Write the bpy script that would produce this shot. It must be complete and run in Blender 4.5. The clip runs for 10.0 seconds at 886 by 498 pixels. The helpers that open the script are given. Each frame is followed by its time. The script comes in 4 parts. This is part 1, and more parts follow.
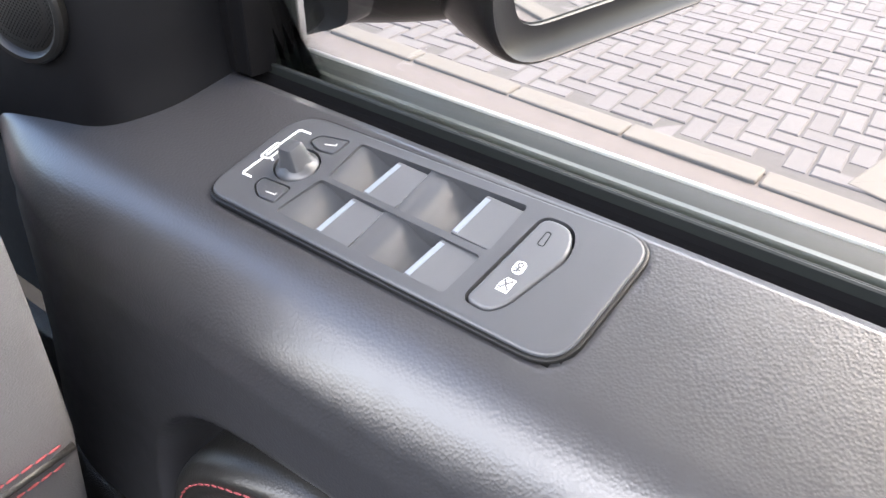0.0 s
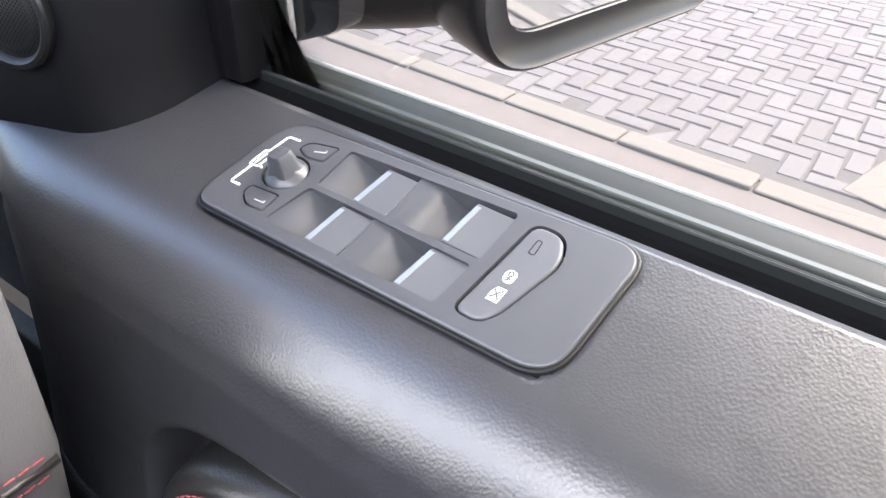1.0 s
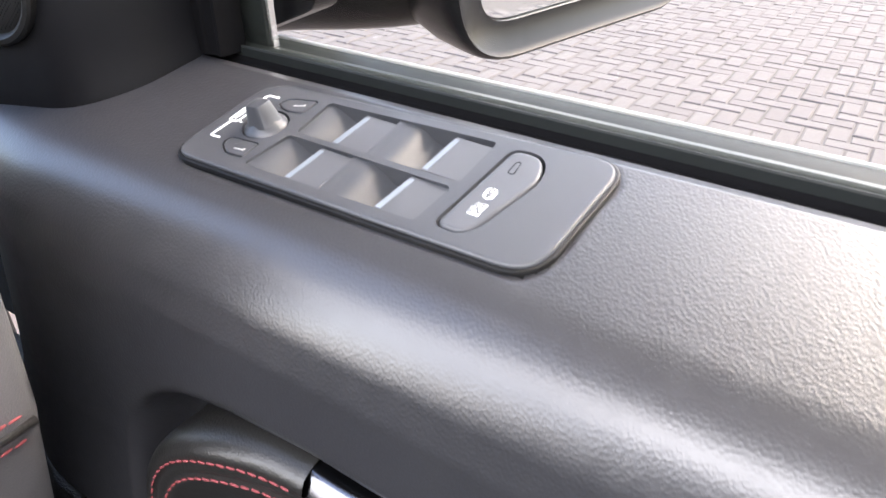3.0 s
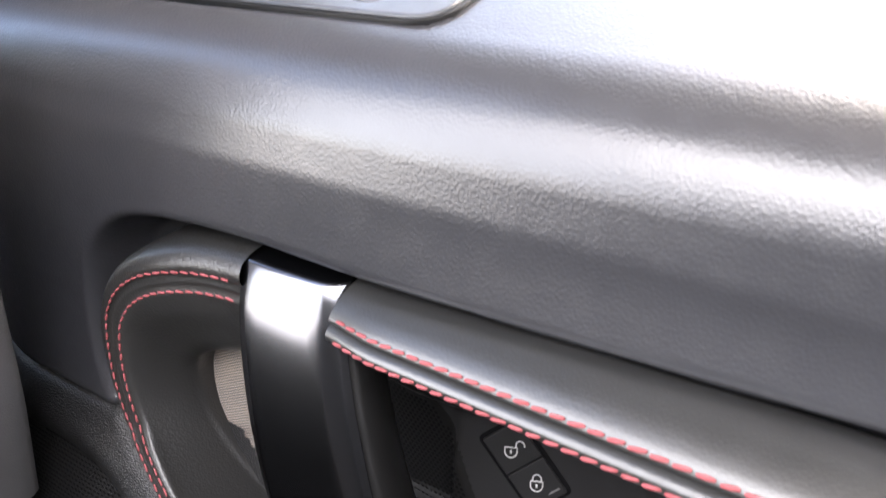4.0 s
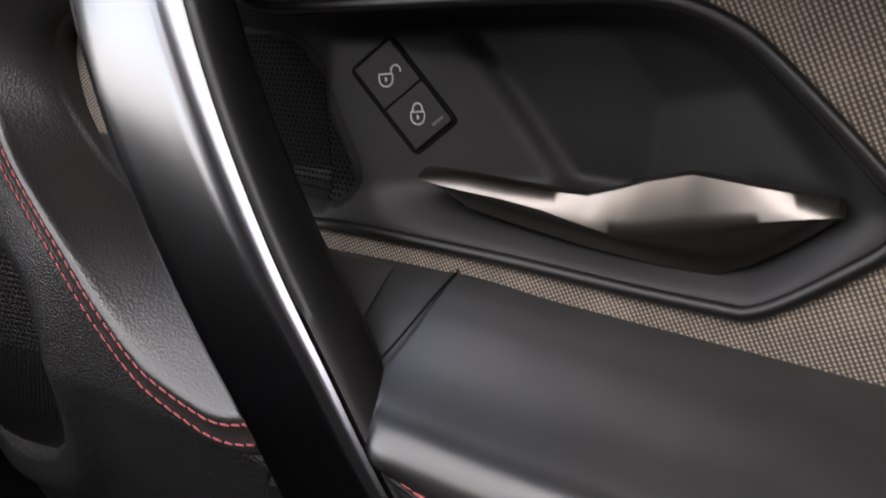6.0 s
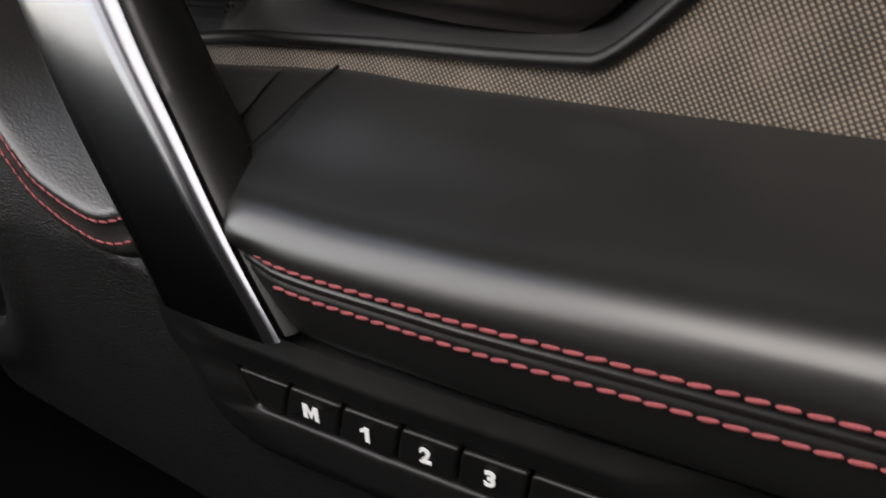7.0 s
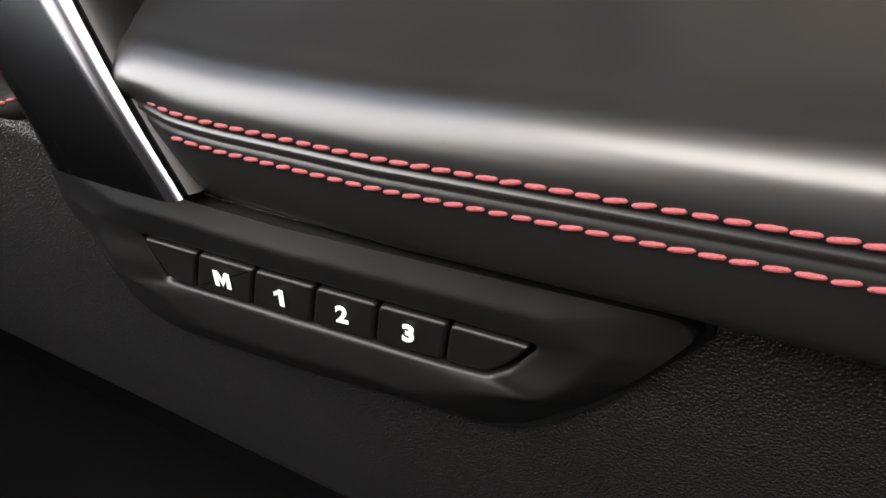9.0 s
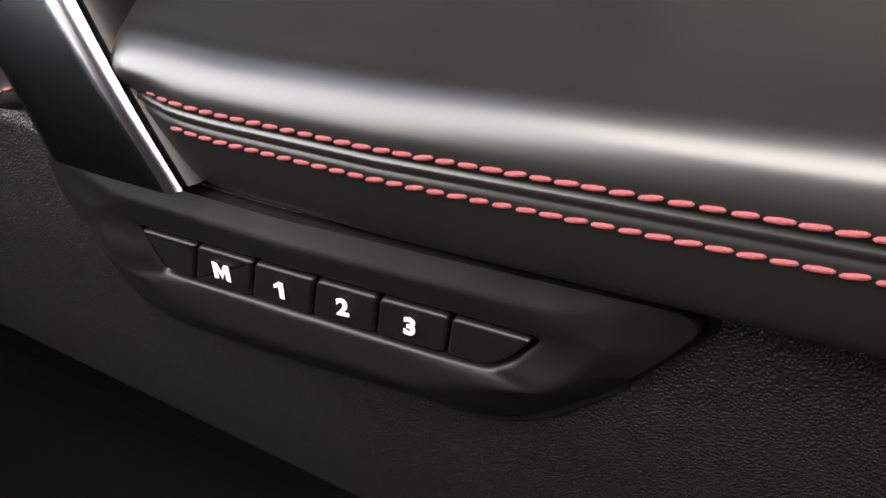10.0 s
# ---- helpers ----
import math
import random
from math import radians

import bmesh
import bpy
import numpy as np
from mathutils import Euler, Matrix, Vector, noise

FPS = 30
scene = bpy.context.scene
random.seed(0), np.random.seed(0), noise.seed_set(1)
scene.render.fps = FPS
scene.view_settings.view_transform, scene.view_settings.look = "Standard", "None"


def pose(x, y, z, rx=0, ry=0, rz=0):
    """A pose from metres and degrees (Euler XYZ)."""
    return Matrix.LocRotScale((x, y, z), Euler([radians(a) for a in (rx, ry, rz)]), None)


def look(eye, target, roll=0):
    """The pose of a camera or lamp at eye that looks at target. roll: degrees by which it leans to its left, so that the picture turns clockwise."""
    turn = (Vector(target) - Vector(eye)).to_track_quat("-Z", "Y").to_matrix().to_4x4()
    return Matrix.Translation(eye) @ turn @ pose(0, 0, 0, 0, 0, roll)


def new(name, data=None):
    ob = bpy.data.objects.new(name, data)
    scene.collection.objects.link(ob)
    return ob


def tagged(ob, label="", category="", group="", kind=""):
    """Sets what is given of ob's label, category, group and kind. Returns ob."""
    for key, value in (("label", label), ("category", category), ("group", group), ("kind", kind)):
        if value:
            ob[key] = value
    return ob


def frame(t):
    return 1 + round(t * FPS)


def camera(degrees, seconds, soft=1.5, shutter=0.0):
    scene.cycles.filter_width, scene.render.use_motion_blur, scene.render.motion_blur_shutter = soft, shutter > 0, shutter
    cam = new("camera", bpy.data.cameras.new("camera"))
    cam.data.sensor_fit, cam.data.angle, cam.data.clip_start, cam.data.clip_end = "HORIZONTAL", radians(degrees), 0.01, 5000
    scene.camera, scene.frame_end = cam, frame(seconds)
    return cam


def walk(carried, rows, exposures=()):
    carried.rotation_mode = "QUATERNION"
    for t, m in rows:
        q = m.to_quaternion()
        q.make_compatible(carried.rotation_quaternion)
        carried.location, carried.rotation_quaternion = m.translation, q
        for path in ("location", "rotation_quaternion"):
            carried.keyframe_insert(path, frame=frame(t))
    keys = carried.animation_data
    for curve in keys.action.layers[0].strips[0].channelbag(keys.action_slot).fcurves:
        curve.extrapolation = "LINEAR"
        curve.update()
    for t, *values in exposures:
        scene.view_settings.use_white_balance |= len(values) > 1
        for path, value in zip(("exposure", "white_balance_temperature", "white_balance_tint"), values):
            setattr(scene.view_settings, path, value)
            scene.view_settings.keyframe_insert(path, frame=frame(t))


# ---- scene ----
cam = camera(64.4, 10.0, 1.5, 0.3)
PATH = [
    (0, (-0.04, 0.023, 1.304), (-0.925, 1.348, 0.094), 3.1),
    (0.5, (-0.04, 0.025, 1.302), (-0.923, 1.361, 0.103), 3.3),
    (1, (-0.04, 0.027, 1.303), (-0.922, 1.366, 0.107), 3.3),
    (1.5, (-0.043, 0.027, 1.301), (-0.924, 1.375, 0.115), 3.4),
    (2, (-0.039, 0.02, 1.296), (-0.92, 1.387, 0.132), 3.3),
    (2.2, (-0.039, 0.024, 1.295), (-0.92, 1.393, 0.134), 3.2),
    (3.3, (0.002, -0.005, 1.237), (-0.953, 1.449, 0.25), 0.1),
    (3.5, (0.02, -0.013, 1.22), (-0.951, 1.448, 0.26), -0.3),
    (4, (0.035, -0.028, 1.187), (-0.901, 1.44, 0.203), -1.5),
    (4.5, (0.044, -0.044, 1.145), (-0.883, 1.452, 0.194), -1.5),
    (5, (0.051, -0.057, 1.096), (-0.867, 1.463, 0.175), -1.6),
    (5.5, (0.07, -0.062, 1.04), (-0.83, 1.523, 0.214), -1.0),
    (5.7, (0.081, -0.055, 1.034), (-0.827, 1.488, 0.144), -3.2),
    (6.8, (0.156, -0.035, 0.961), (-0.949, 1.352, 0.036), -7.1),
    (7, (0.161, -0.037, 0.949), (-0.906, 1.37, 0.009), -6.5),
    (7.5, (0.168, -0.035, 0.93), (-0.823, 1.365, -0.098), -5.9),
    (8, (0.168, -0.035, 0.922), (-0.774, 1.364, -0.152), -5.4),
    (8.5, (0.168, -0.035, 0.922), (-0.743, 1.362, -0.181), -5.0),
    (9, (0.167, -0.035, 0.922), (-0.724, 1.356, -0.206), -4.7),
    (9.5, (0.166, -0.035, 0.922), (-0.717, 1.354, -0.214), -4.5),
    (10, (0.165, -0.035, 0.921), (-0.712, 1.352, -0.222), -4.3),
]
EXPOSURES = [(0.0, 3.25, 6700, 12), (2.2, 3.2, 6500, 12), (3.5, 3.15, 7000, 15), (4.5, 3.75, 6950, 15), (5.0, 3.75, 7100, 15), (5.7, 2.85, 7200, 15), (7.0, 2.15, 7600, 12), (7.5, 2.8, 7600, 12), (8.0, 3.1, 7600, 12), (10.0, 3.3, 7600, 12)]
walk(cam, [(t, look(eye, target, roll)) for t, eye, target, roll in PATH], EXPOSURES)

# ---- world, sun, exposure ----
world = bpy.data.worlds.new("world")
scene.world = world
world.use_nodes = True
wn = world.node_tree.nodes
sky = wn.new("ShaderNodeTexSky")
sky.sky_type, sky.sun_disc = "NISHITA", False
sky.sun_elevation, sky.sun_rotation = radians(53), radians(35)
sky.air_density, sky.dust_density, sky.ozone_density = 1.0, 4.0, 1.0
wn["Background"].inputs["Strength"].default_value = 0.15
world.node_tree.links.new(sky.outputs[0], wn["Background"].inputs["Color"])
sun_data = bpy.data.lights.new("sun", "SUN")
sun_data.energy, sun_data.angle, sun_data.color = 0.15, radians(60), (1.0, 0.96, 0.9)
sun = new("sun", sun_data)
sun.matrix_world = look((3.5, 5.0, 8.2), (0, 0, 0))


def window_light(name, eye, target, w, h, power, colour=(1.0, 0.985, 0.975)):
    """An added area lamp that stands for sky light in a cabin opening."""
    d = bpy.data.lights.new(name, "AREA")
    d.shape, d.size, d.size_y, d.energy, d.color = "RECTANGLE", w, h, power, colour
    ob = new(name, d)
    ob.matrix_world = look(eye, target)
    return ob


window_light("windscreen_light", (-0.585, -0.66, 1.29), (-0.585 + 0.656, -0.66, 1.29 - 0.755), 1.14, 1.00, 2.7)
# added fill from an assumed roof opening, brightens armrest and trim
window_light("roof_fill_light", (0.52, -0.38, 1.60), (0.52, -0.38, 0.0), 1.46, 0.54, 3.4)


# ---- materials ----
def material(name, colour, rough=0.5, metal=0.0, spec=0.5, vary=0.15, scale=30.0, grain=0.0, grain_scale=900.0, coat=0.0,
             rough_vary=0.08, pattern="noise", relief=0.0006):
    """A surface with colour and gloss varied at two scales and a fine relief."""
    m = bpy.data.materials.new(name)
    m.use_nodes = True
    nt = m.node_tree
    b = nt.nodes["Principled BSDF"]
    link = nt.links.new
    b.inputs["Metallic"].default_value, b.inputs["Specular IOR Level"].default_value = metal, spec
    b.inputs["Coat Weight"].default_value = coat
    tc = nt.nodes.new("ShaderNodeTexCoord").outputs["Object"]
    n1 = nt.nodes.new("ShaderNodeTexNoise")
    n1.inputs["Scale"].default_value, n1.inputs["Detail"].default_value = scale, 6
    link(tc, n1.inputs["Vector"])
    mix = nt.nodes.new("ShaderNodeMix")
    mix.data_type = "RGBA"
    mix.inputs["A"].default_value = (*[c * (1 - vary) for c in colour], 1)
    mix.inputs["B"].default_value = (*[min(1, c * (1 + vary)) for c in colour], 1)
    link(n1.outputs["Fac"], mix.inputs["Factor"])
    link(mix.outputs["Result"], b.inputs["Base Color"])
    n2 = nt.nodes.new("ShaderNodeTexNoise")
    n2.inputs["Scale"].default_value, n2.inputs["Detail"].default_value = scale * 4.3, 4
    link(tc, n2.inputs["Vector"])
    r = nt.nodes.new("ShaderNodeMapRange")
    r.inputs["To Min"].default_value, r.inputs["To Max"].default_value = rough - rough_vary, rough + rough_vary
    link(n2.outputs["Fac"], r.inputs["Value"])
    link(r.outputs["Result"], b.inputs["Roughness"])
    if grain:
        if pattern == "leather":
            t = nt.nodes.new("ShaderNodeTexVoronoi")
            t.feature = "SMOOTH_F1"
            t.inputs["Smoothness"].default_value = 0.6
            out = "Distance"
        else:
            t = nt.nodes.new("ShaderNodeTexNoise")
            t.inputs["Detail"].default_value = 3
            out = "Fac"
        t.inputs["Scale"].default_value = grain_scale
        link(tc, t.inputs["Vector"])
        bump = nt.nodes.new("ShaderNodeBump")
        bump.inputs["Strength"].default_value, bump.inputs["Distance"].default_value = grain, relief
        link(t.outputs[out], bump.inputs["Height"])
        link(bump.outputs["Normal"], b.inputs["Normal"])
    return m


def woven(name, light, dark, pitch):
    """A cloth of two crossed yarns, slanted to the panel's edge."""
    m = bpy.data.materials.new(name)
    m.use_nodes = True
    nt = m.node_tree
    link = nt.links.new
    b = nt.nodes["Principled BSDF"]
    b.inputs["Roughness"].default_value = 0.85
    b.inputs["Sheen Weight"].default_value = 0.3
    tc = nt.nodes.new("ShaderNodeTexCoord").outputs["Object"]
    heights = []
    for angle in (28, -62):
        mp = nt.nodes.new("ShaderNodeMapping")
        mp.inputs["Rotation"].default_value = (0, radians(angle), 0)
        link(tc, mp.inputs["Vector"])
        w = nt.nodes.new("ShaderNodeTexWave")
        w.bands_direction = "X"
        w.inputs["Scale"].default_value = 0.314 / pitch
        w.inputs["Distortion"].default_value, w.inputs["Detail"].default_value = 0.6, 1
        link(mp.outputs["Vector"], w.inputs["Vector"])
        heights.append(w.outputs["Fac"])
    mul = nt.nodes.new("ShaderNodeMath")
    mul.operation = "MULTIPLY"
    link(heights[0], mul.inputs[0])
    link(heights[1], mul.inputs[1])
    ns = nt.nodes.new("ShaderNodeTexNoise")
    ns.inputs["Scale"].default_value = 60
    link(tc, ns.inputs["Vector"])
    add = nt.nodes.new("ShaderNodeMath")
    add.operation = "MULTIPLY_ADD"
    add.inputs[1].default_value, add.inputs[2].default_value = 0.5, -0.2
    link(ns.outputs["Fac"], add.inputs[0])
    tot = nt.nodes.new("ShaderNodeMath")
    link(mul.outputs[0], tot.inputs[0])
    link(add.outputs[0], tot.inputs[1])
    mix = nt.nodes.new("ShaderNodeMix")
    mix.data_type = "RGBA"
    mix.inputs["A"].default_value, mix.inputs["B"].default_value = (*dark, 1), (*light, 1)
    gain = nt.nodes.new("ShaderNodeMapRange")
    gain.inputs["From Min"].default_value, gain.inputs["From Max"].default_value = 0.10, 0.75
    link(tot.outputs[0], gain.inputs["Value"])
    link(gain.outputs["Result"], mix.inputs["Factor"])
    link(mix.outputs["Result"], b.inputs["Base Color"])
    bump = nt.nodes.new("ShaderNodeBump")
    bump.inputs["Strength"].default_value, bump.inputs["Distance"].default_value = 0.7, 0.0005
    link(mul.outputs[0], bump.inputs["Height"])
    link(bump.outputs["Normal"], b.inputs["Normal"])
    return m


def glass(name, tint, gloss):
    """A clear pane: light goes straight through, with a faint reflection."""
    m = bpy.data.materials.new(name)
    m.use_nodes = True
    nt = m.node_tree
    nt.nodes.remove(nt.nodes["Principled BSDF"])
    tr, gl, mx = (nt.nodes.new("ShaderNode" + k) for k in ("BsdfTransparent", "BsdfGlossy", "MixShader"))
    tr.inputs["Color"].default_value = (*tint, 1)
    gl.inputs["Roughness"].default_value = 0.02
    fr = nt.nodes.new("ShaderNodeFresnel")
    fr.inputs["IOR"].default_value = gloss
    nt.links.new(fr.outputs[0], mx.inputs[0])
    nt.links.new(tr.outputs[0], mx.inputs[1])
    nt.links.new(gl.outputs[0], mx.inputs[2])
    nt.links.new(mx.outputs[0], nt.nodes["Material Output"].inputs["Surface"])
    return m


def pavers_material(name, a, b_, rough=0.85):
    """Concrete, a tone of its own for each piece."""
    m = material(name, a, rough, vary=0.12, scale=14, grain=0.5, grain_scale=160)
    nt = m.node_tree
    mixes = [n for n in nt.nodes if n.bl_idname == "ShaderNodeMix"]
    info = nt.nodes.new("ShaderNodeObjectInfo")
    geo = nt.nodes.new("ShaderNodeNewGeometry")
    add = nt.nodes.new("ShaderNodeMath")
    nt.links.new(info.outputs["Random"], add.inputs[0])
    nt.links.new(geo.outputs["Random Per Island"], add.inputs[1])
    fr = nt.nodes.new("ShaderNodeMath")
    fr.operation = "FRACT"
    nt.links.new(add.outputs[0], fr.inputs[0])
    mx = nt.nodes.new("ShaderNodeMix")
    mx.data_type = "RGBA"
    mx.inputs["A"].default_value, mx.inputs["B"].default_value = (*a, 1), (*b_, 1)
    nt.links.new(fr.outputs[0], mx.inputs["Factor"])
    nt.links.new(mx.outputs["Result"], mixes[0].inputs["A"])
    return m


TRIM = material("grained soft trim", (0.0235, 0.0241, 0.0272), 0.32, spec=0.9, grain=0.14, grain_scale=850, pattern="leather", vary=0.10)
HARD = material("grained hard plastic", (0.0062, 0.0062, 0.0064), 0.45, spec=0.45, grain=0.9, grain_scale=1150, pattern="leather")
LEATHER = material("black leather", (0.014, 0.014, 0.0135), 0.37, spec=0.7, grain=0.22, grain_scale=900, rough_vary=0.03, vary=0.08, pattern="leather")
PADL = material("soft black leather", (0.016, 0.016, 0.0155), 0.36, spec=1.0, grain=0.10, grain_scale=900, rough_vary=0.03, pattern="leather")
SMOOTH = material("smooth black leather", (0.0095, 0.0095, 0.0092), 0.32, spec=0.85, rough_vary=0.03, vary=0.25, scale=16)
SATIN = material("satin black plastic", (0.0045, 0.0045, 0.0045), 0.40, spec=0.38, grain=0.12, grain_scale=2600)
PANEL = material("anthracite switch plastic", (0.043, 0.0455, 0.051), 0.36, spec=0.6, grain=0.1, grain_scale=3000, vary=0.06)
KEY = material("switch key plastic", (0.064, 0.067, 0.074), 0.38, spec=0.6, grain=0.1, grain_scale=3000, vary=0.06)
RUBBER = material("black rubber", (0.004, 0.004, 0.0045), 0.75, spec=0.05, grain=0.2, grain_scale=700)
GLOSS = material("gloss black", (0.006, 0.006, 0.007), 0.30, spec=0.2, vary=0.1, rough_vary=0.03)
CHROME = material("satin chrome", (0.145, 0.150, 0.165), 0.21, metal=1.0, vary=0.015, rough_vary=0.015)
SILVER = material("brushed silver", (0.17, 0.155, 0.142), 0.30, metal=1.0, vary=0.015, rough_vary=0.01)
BRIGHT = material("bright chrome", (0.80, 0.80, 0.80), 0.12, metal=1.0, vary=0.02, rough_vary=0.03)
WHITEMETAL = material("bright trim", (0.42, 0.43, 0.43), 0.35, metal=0.4, vary=0.02)
STRIP = material("silver paint", (0.17, 0.195, 0.225), 0.4, metal=0.2, vary=0.02)
WHITE = material("white print", (0.75, 0.77, 0.77), 0.6, vary=0.03)
GREYPRINT = material("grey print", (0.45, 0.45, 0.44), 0.6, vary=0.03)
THREAD = material("red thread", (0.25, 0.052, 0.058), 0.75, vary=0.2, scale=200, grain=0.5, grain_scale=2500)
CLOTH = woven("woven cloth", (0.26, 0.205, 0.155), (0.024, 0.019, 0.015), 0.0014)
DASH = material("grey dash leather", (0.10, 0.10, 0.103), 0.5, grain=0.4, grain_scale=1400, pattern="leather")
SILL = material("grey sill", (0.011, 0.0132, 0.0128), 0.5, spec=0.2, metal=0.0, vary=0.06)
COVER = material("dark cover plastic", (0.0040, 0.0042, 0.0050), 0.5, spec=0.15, grain=0.1, grain_scale=2600)
SEAL = material("green black seal", (0.018, 0.022, 0.020), 0.45, vary=0.3, scale=120)
GLASS = glass("window glass", (0.97, 0.985, 0.975), 1.25)
MIRROR = material("mirror", (0.85, 0.86, 0.86), 0.03, metal=1.0, vary=0.01, rough_vary=0.01)
CARPET = material("black carpet", (0.0030, 0.0030, 0.0030), 0.95, spec=0.03, grain=0.6)
SHELL = material("cabin lining", (0.012, 0.012, 0.012), 0.8, grain=0.3)
ROOF = material("roof lining", (0.12, 0.12, 0.115), 0.9, grain=0.3)
PAINT = material("car paint", (0.05, 0.05, 0.055), 0.2, coat=0.6, vary=0.03)
ROAD = material("worn asphalt", (0.096, 0.079, 0.069), 0.9, vary=0.15, scale=8, grain=0.6, grain_scale=140)
KERB = pavers_material("kerb concrete", (0.096, 0.082, 0.067), (0.118, 0.102, 0.084))
PAVER = pavers_material("paving brick", (0.082, 0.071, 0.066), (0.108, 0.097, 0.090))
JOINT = material("joint sand", (0.070, 0.061, 0.055), 0.95, vary=0.2, scale=40)


# ---- building helpers ----
def thing(name, at, label, category, group="", kind=""):
    ob = new(name)
    ob.empty_display_size = 0.02
    ob.location = at
    return tagged(ob, label, category, group, kind)


def base_of(parent):
    return parent.location if parent.parent is None else Vector((0, 0, 0))


def part(name, geo, mat, parent=None, label="", sharp=35, kind=""):
    """Links vertices and faces, in world metres, as one mesh under a thing or a part."""
    me = bpy.data.meshes.new(name)
    me.from_pydata([tuple(v) for v in geo[0]], [], [tuple(f) for f in geo[1]])
    bm = bmesh.new()
    bm.from_mesh(me)
    bmesh.ops.recalc_face_normals(bm, faces=bm.faces)
    bm.to_mesh(me)
    bm.free()
    return finish(name, me, mat, parent, label, sharp, kind)


def finish(name, me, mat, parent=None, label="", sharp=35, kind=""):
    me.shade_smooth()
    if sharp:
        me.set_sharp_from_angle(angle=radians(sharp))
    me.materials.clear()
    me.materials.append(mat)
    ob = new(name, me)
    if parent:
        ob.parent = parent
        ob.matrix_parent_inverse = Matrix.Translation(-base_of(parent))
    return tagged(ob, label, kind=kind)


def sheet(rows, keep=None):
    """A grid of points, row by row; keep tells which corners stay."""
    n, k = len(rows), len(rows[0])
    vs = [p for r in rows for p in r]
    fs = [(i * k + j, i * k + j + 1, (i + 1) * k + j + 1, (i + 1) * k + j) for i in range(n - 1) for j in range(k - 1)]
    if keep is not None:
        fs = [f for f in fs if any(keep[i] for i in f)]
    return vs, fs


def outside(rows):
    p = np.array([q for r in rows for q in r])
    return (distance(p[:, 0], p[:, 2], HOLLOW_FINE) > -0.028) | (p[:, 2] > 1.065)


def closed_loft(sections):
    """Rings of points joined to one solid with end caps."""
    n, k = len(sections), len(sections[0])
    vs = [p for r in sections for p in r]
    fs = [(i * k + j, i * k + (j + 1) % k, (i + 1) * k + (j + 1) % k, (i + 1) * k + j) for i in range(n - 1) for j in range(k)]
    return vs, fs + [tuple(range(k)), tuple(range((n - 1) * k, n * k))]


def merge(*geos):
    vs, fs = [], []
    for v, f in geos:
        o = len(vs)
        vs += list(v)
        fs += [tuple(i + o for i in q) for q in f]
    return vs, fs


def box(x0, x1, y0, y1, z0, z1, b=0.0):
    if b:
        return plate([(x0, z0), (x1, z0), (x1, z1), (x0, z1)], lambda u, v, h: (u, y0 + (y1 - y0) - h, v), y1 - y0, b)
    vs = [(x, y, z) for x in (x0, x1) for y in (y0, y1) for z in (z0, z1)]
    return vs, [(0, 1, 3, 2), (4, 6, 7, 5), (0, 4, 5, 1), (2, 3, 7, 6), (0, 2, 6, 4), (1, 5, 7, 3)]


def smooth_line(points, count, closed=False):
    """Catmull-Rom through points, evenly resampled."""
    p = np.array(points, float)
    n = len(p)
    ext = np.vstack([p[-1], p, p[0], p[1]]) if closed else np.vstack([2 * p[0] - p[1], p, 2 * p[-1] - p[-2]])
    fine = []
    for i in range(n if closed else n - 1):
        a, b, c, d = ext[i:i + 4]
        for t in np.linspace(0, 1, 24, endpoint=False):
            fine.append(0.5 * (2 * b + (c - a) * t + (2 * a - 5 * b + 4 * c - d) * t * t + (3 * b - a - 3 * c + d) * t ** 3))
    fine.append(p[0] if closed else p[-1])
    fine = np.array(fine)
    s = np.concatenate([[0], np.cumsum(np.linalg.norm(np.diff(fine, axis=0), axis=1))])
    at = np.linspace(0, s[-1], count + 1)[:-1] if closed else np.linspace(0, s[-1], count)
    return np.stack([np.interp(at, s, fine[:, k]) for k in range(p.shape[1])], 1)


def rounded(points, r, seg=5):
    """A polygon with rounded corners."""
    p = [np.array(q, float) for q in points]
    out = []
    rs = r if isinstance(r, (list, tuple)) else [r] * len(p)
    for i, q in enumerate(p):
        a, b = p[i - 1] - q, p[(i + 1) % len(p)] - q
        la, lb = np.linalg.norm(a), np.linalg.norm(b)
        k = min(rs[i], la * 0.48, lb * 0.48)
        s, e = q + a / la * k, q + b / lb * k
        for t in np.linspace(0, 1, seg + 1):
            out.append((1 - t) ** 2 * s + 2 * t * (1 - t) * q + t * t * e)
    return [tuple(v) for v in out]


def inset(points, d):
    """A polygon moved inwards by d."""
    p = np.array(points, float)
    area = 0.5 * np.sum(p[:, 0] * np.roll(p[:, 1], -1) - np.roll(p[:, 0], -1) * p[:, 1])
    e = np.roll(p, -1, 0) - p
    nrm = np.stack([-e[:, 1], e[:, 0]], 1) * np.sign(area)
    nrm /= np.linalg.norm(nrm, axis=1)[:, None] + 1e-12
    m = nrm + np.roll(nrm, 1, 0)
    m /= np.maximum(np.sum(m * m, 1) / 2, 0.35)[:, None]
    return [tuple(q) for q in p + m * d]


def plate(outline, to, h, bevel=0.0, seg=2, low=0.0):
    """An outline raised from low to h along to(u, v, height), with a rounded upper rim."""
    rings = [[to(u, v, low) for u, v in outline]]
    if bevel:
        for k in range(seg + 1):
            a = math.pi / 2 * k / seg
            q = inset(outline, bevel * (1 - math.cos(a))) if k else outline
            rings.append([to(u, v, h - bevel + bevel * math.sin(a)) for u, v in q])
        rings.append([to(u, v, h) for u, v in inset(outline, bevel * 1.3)])
    else:
        rings.append([to(u, v, h) for u, v in outline])
    return closed_loft(rings)


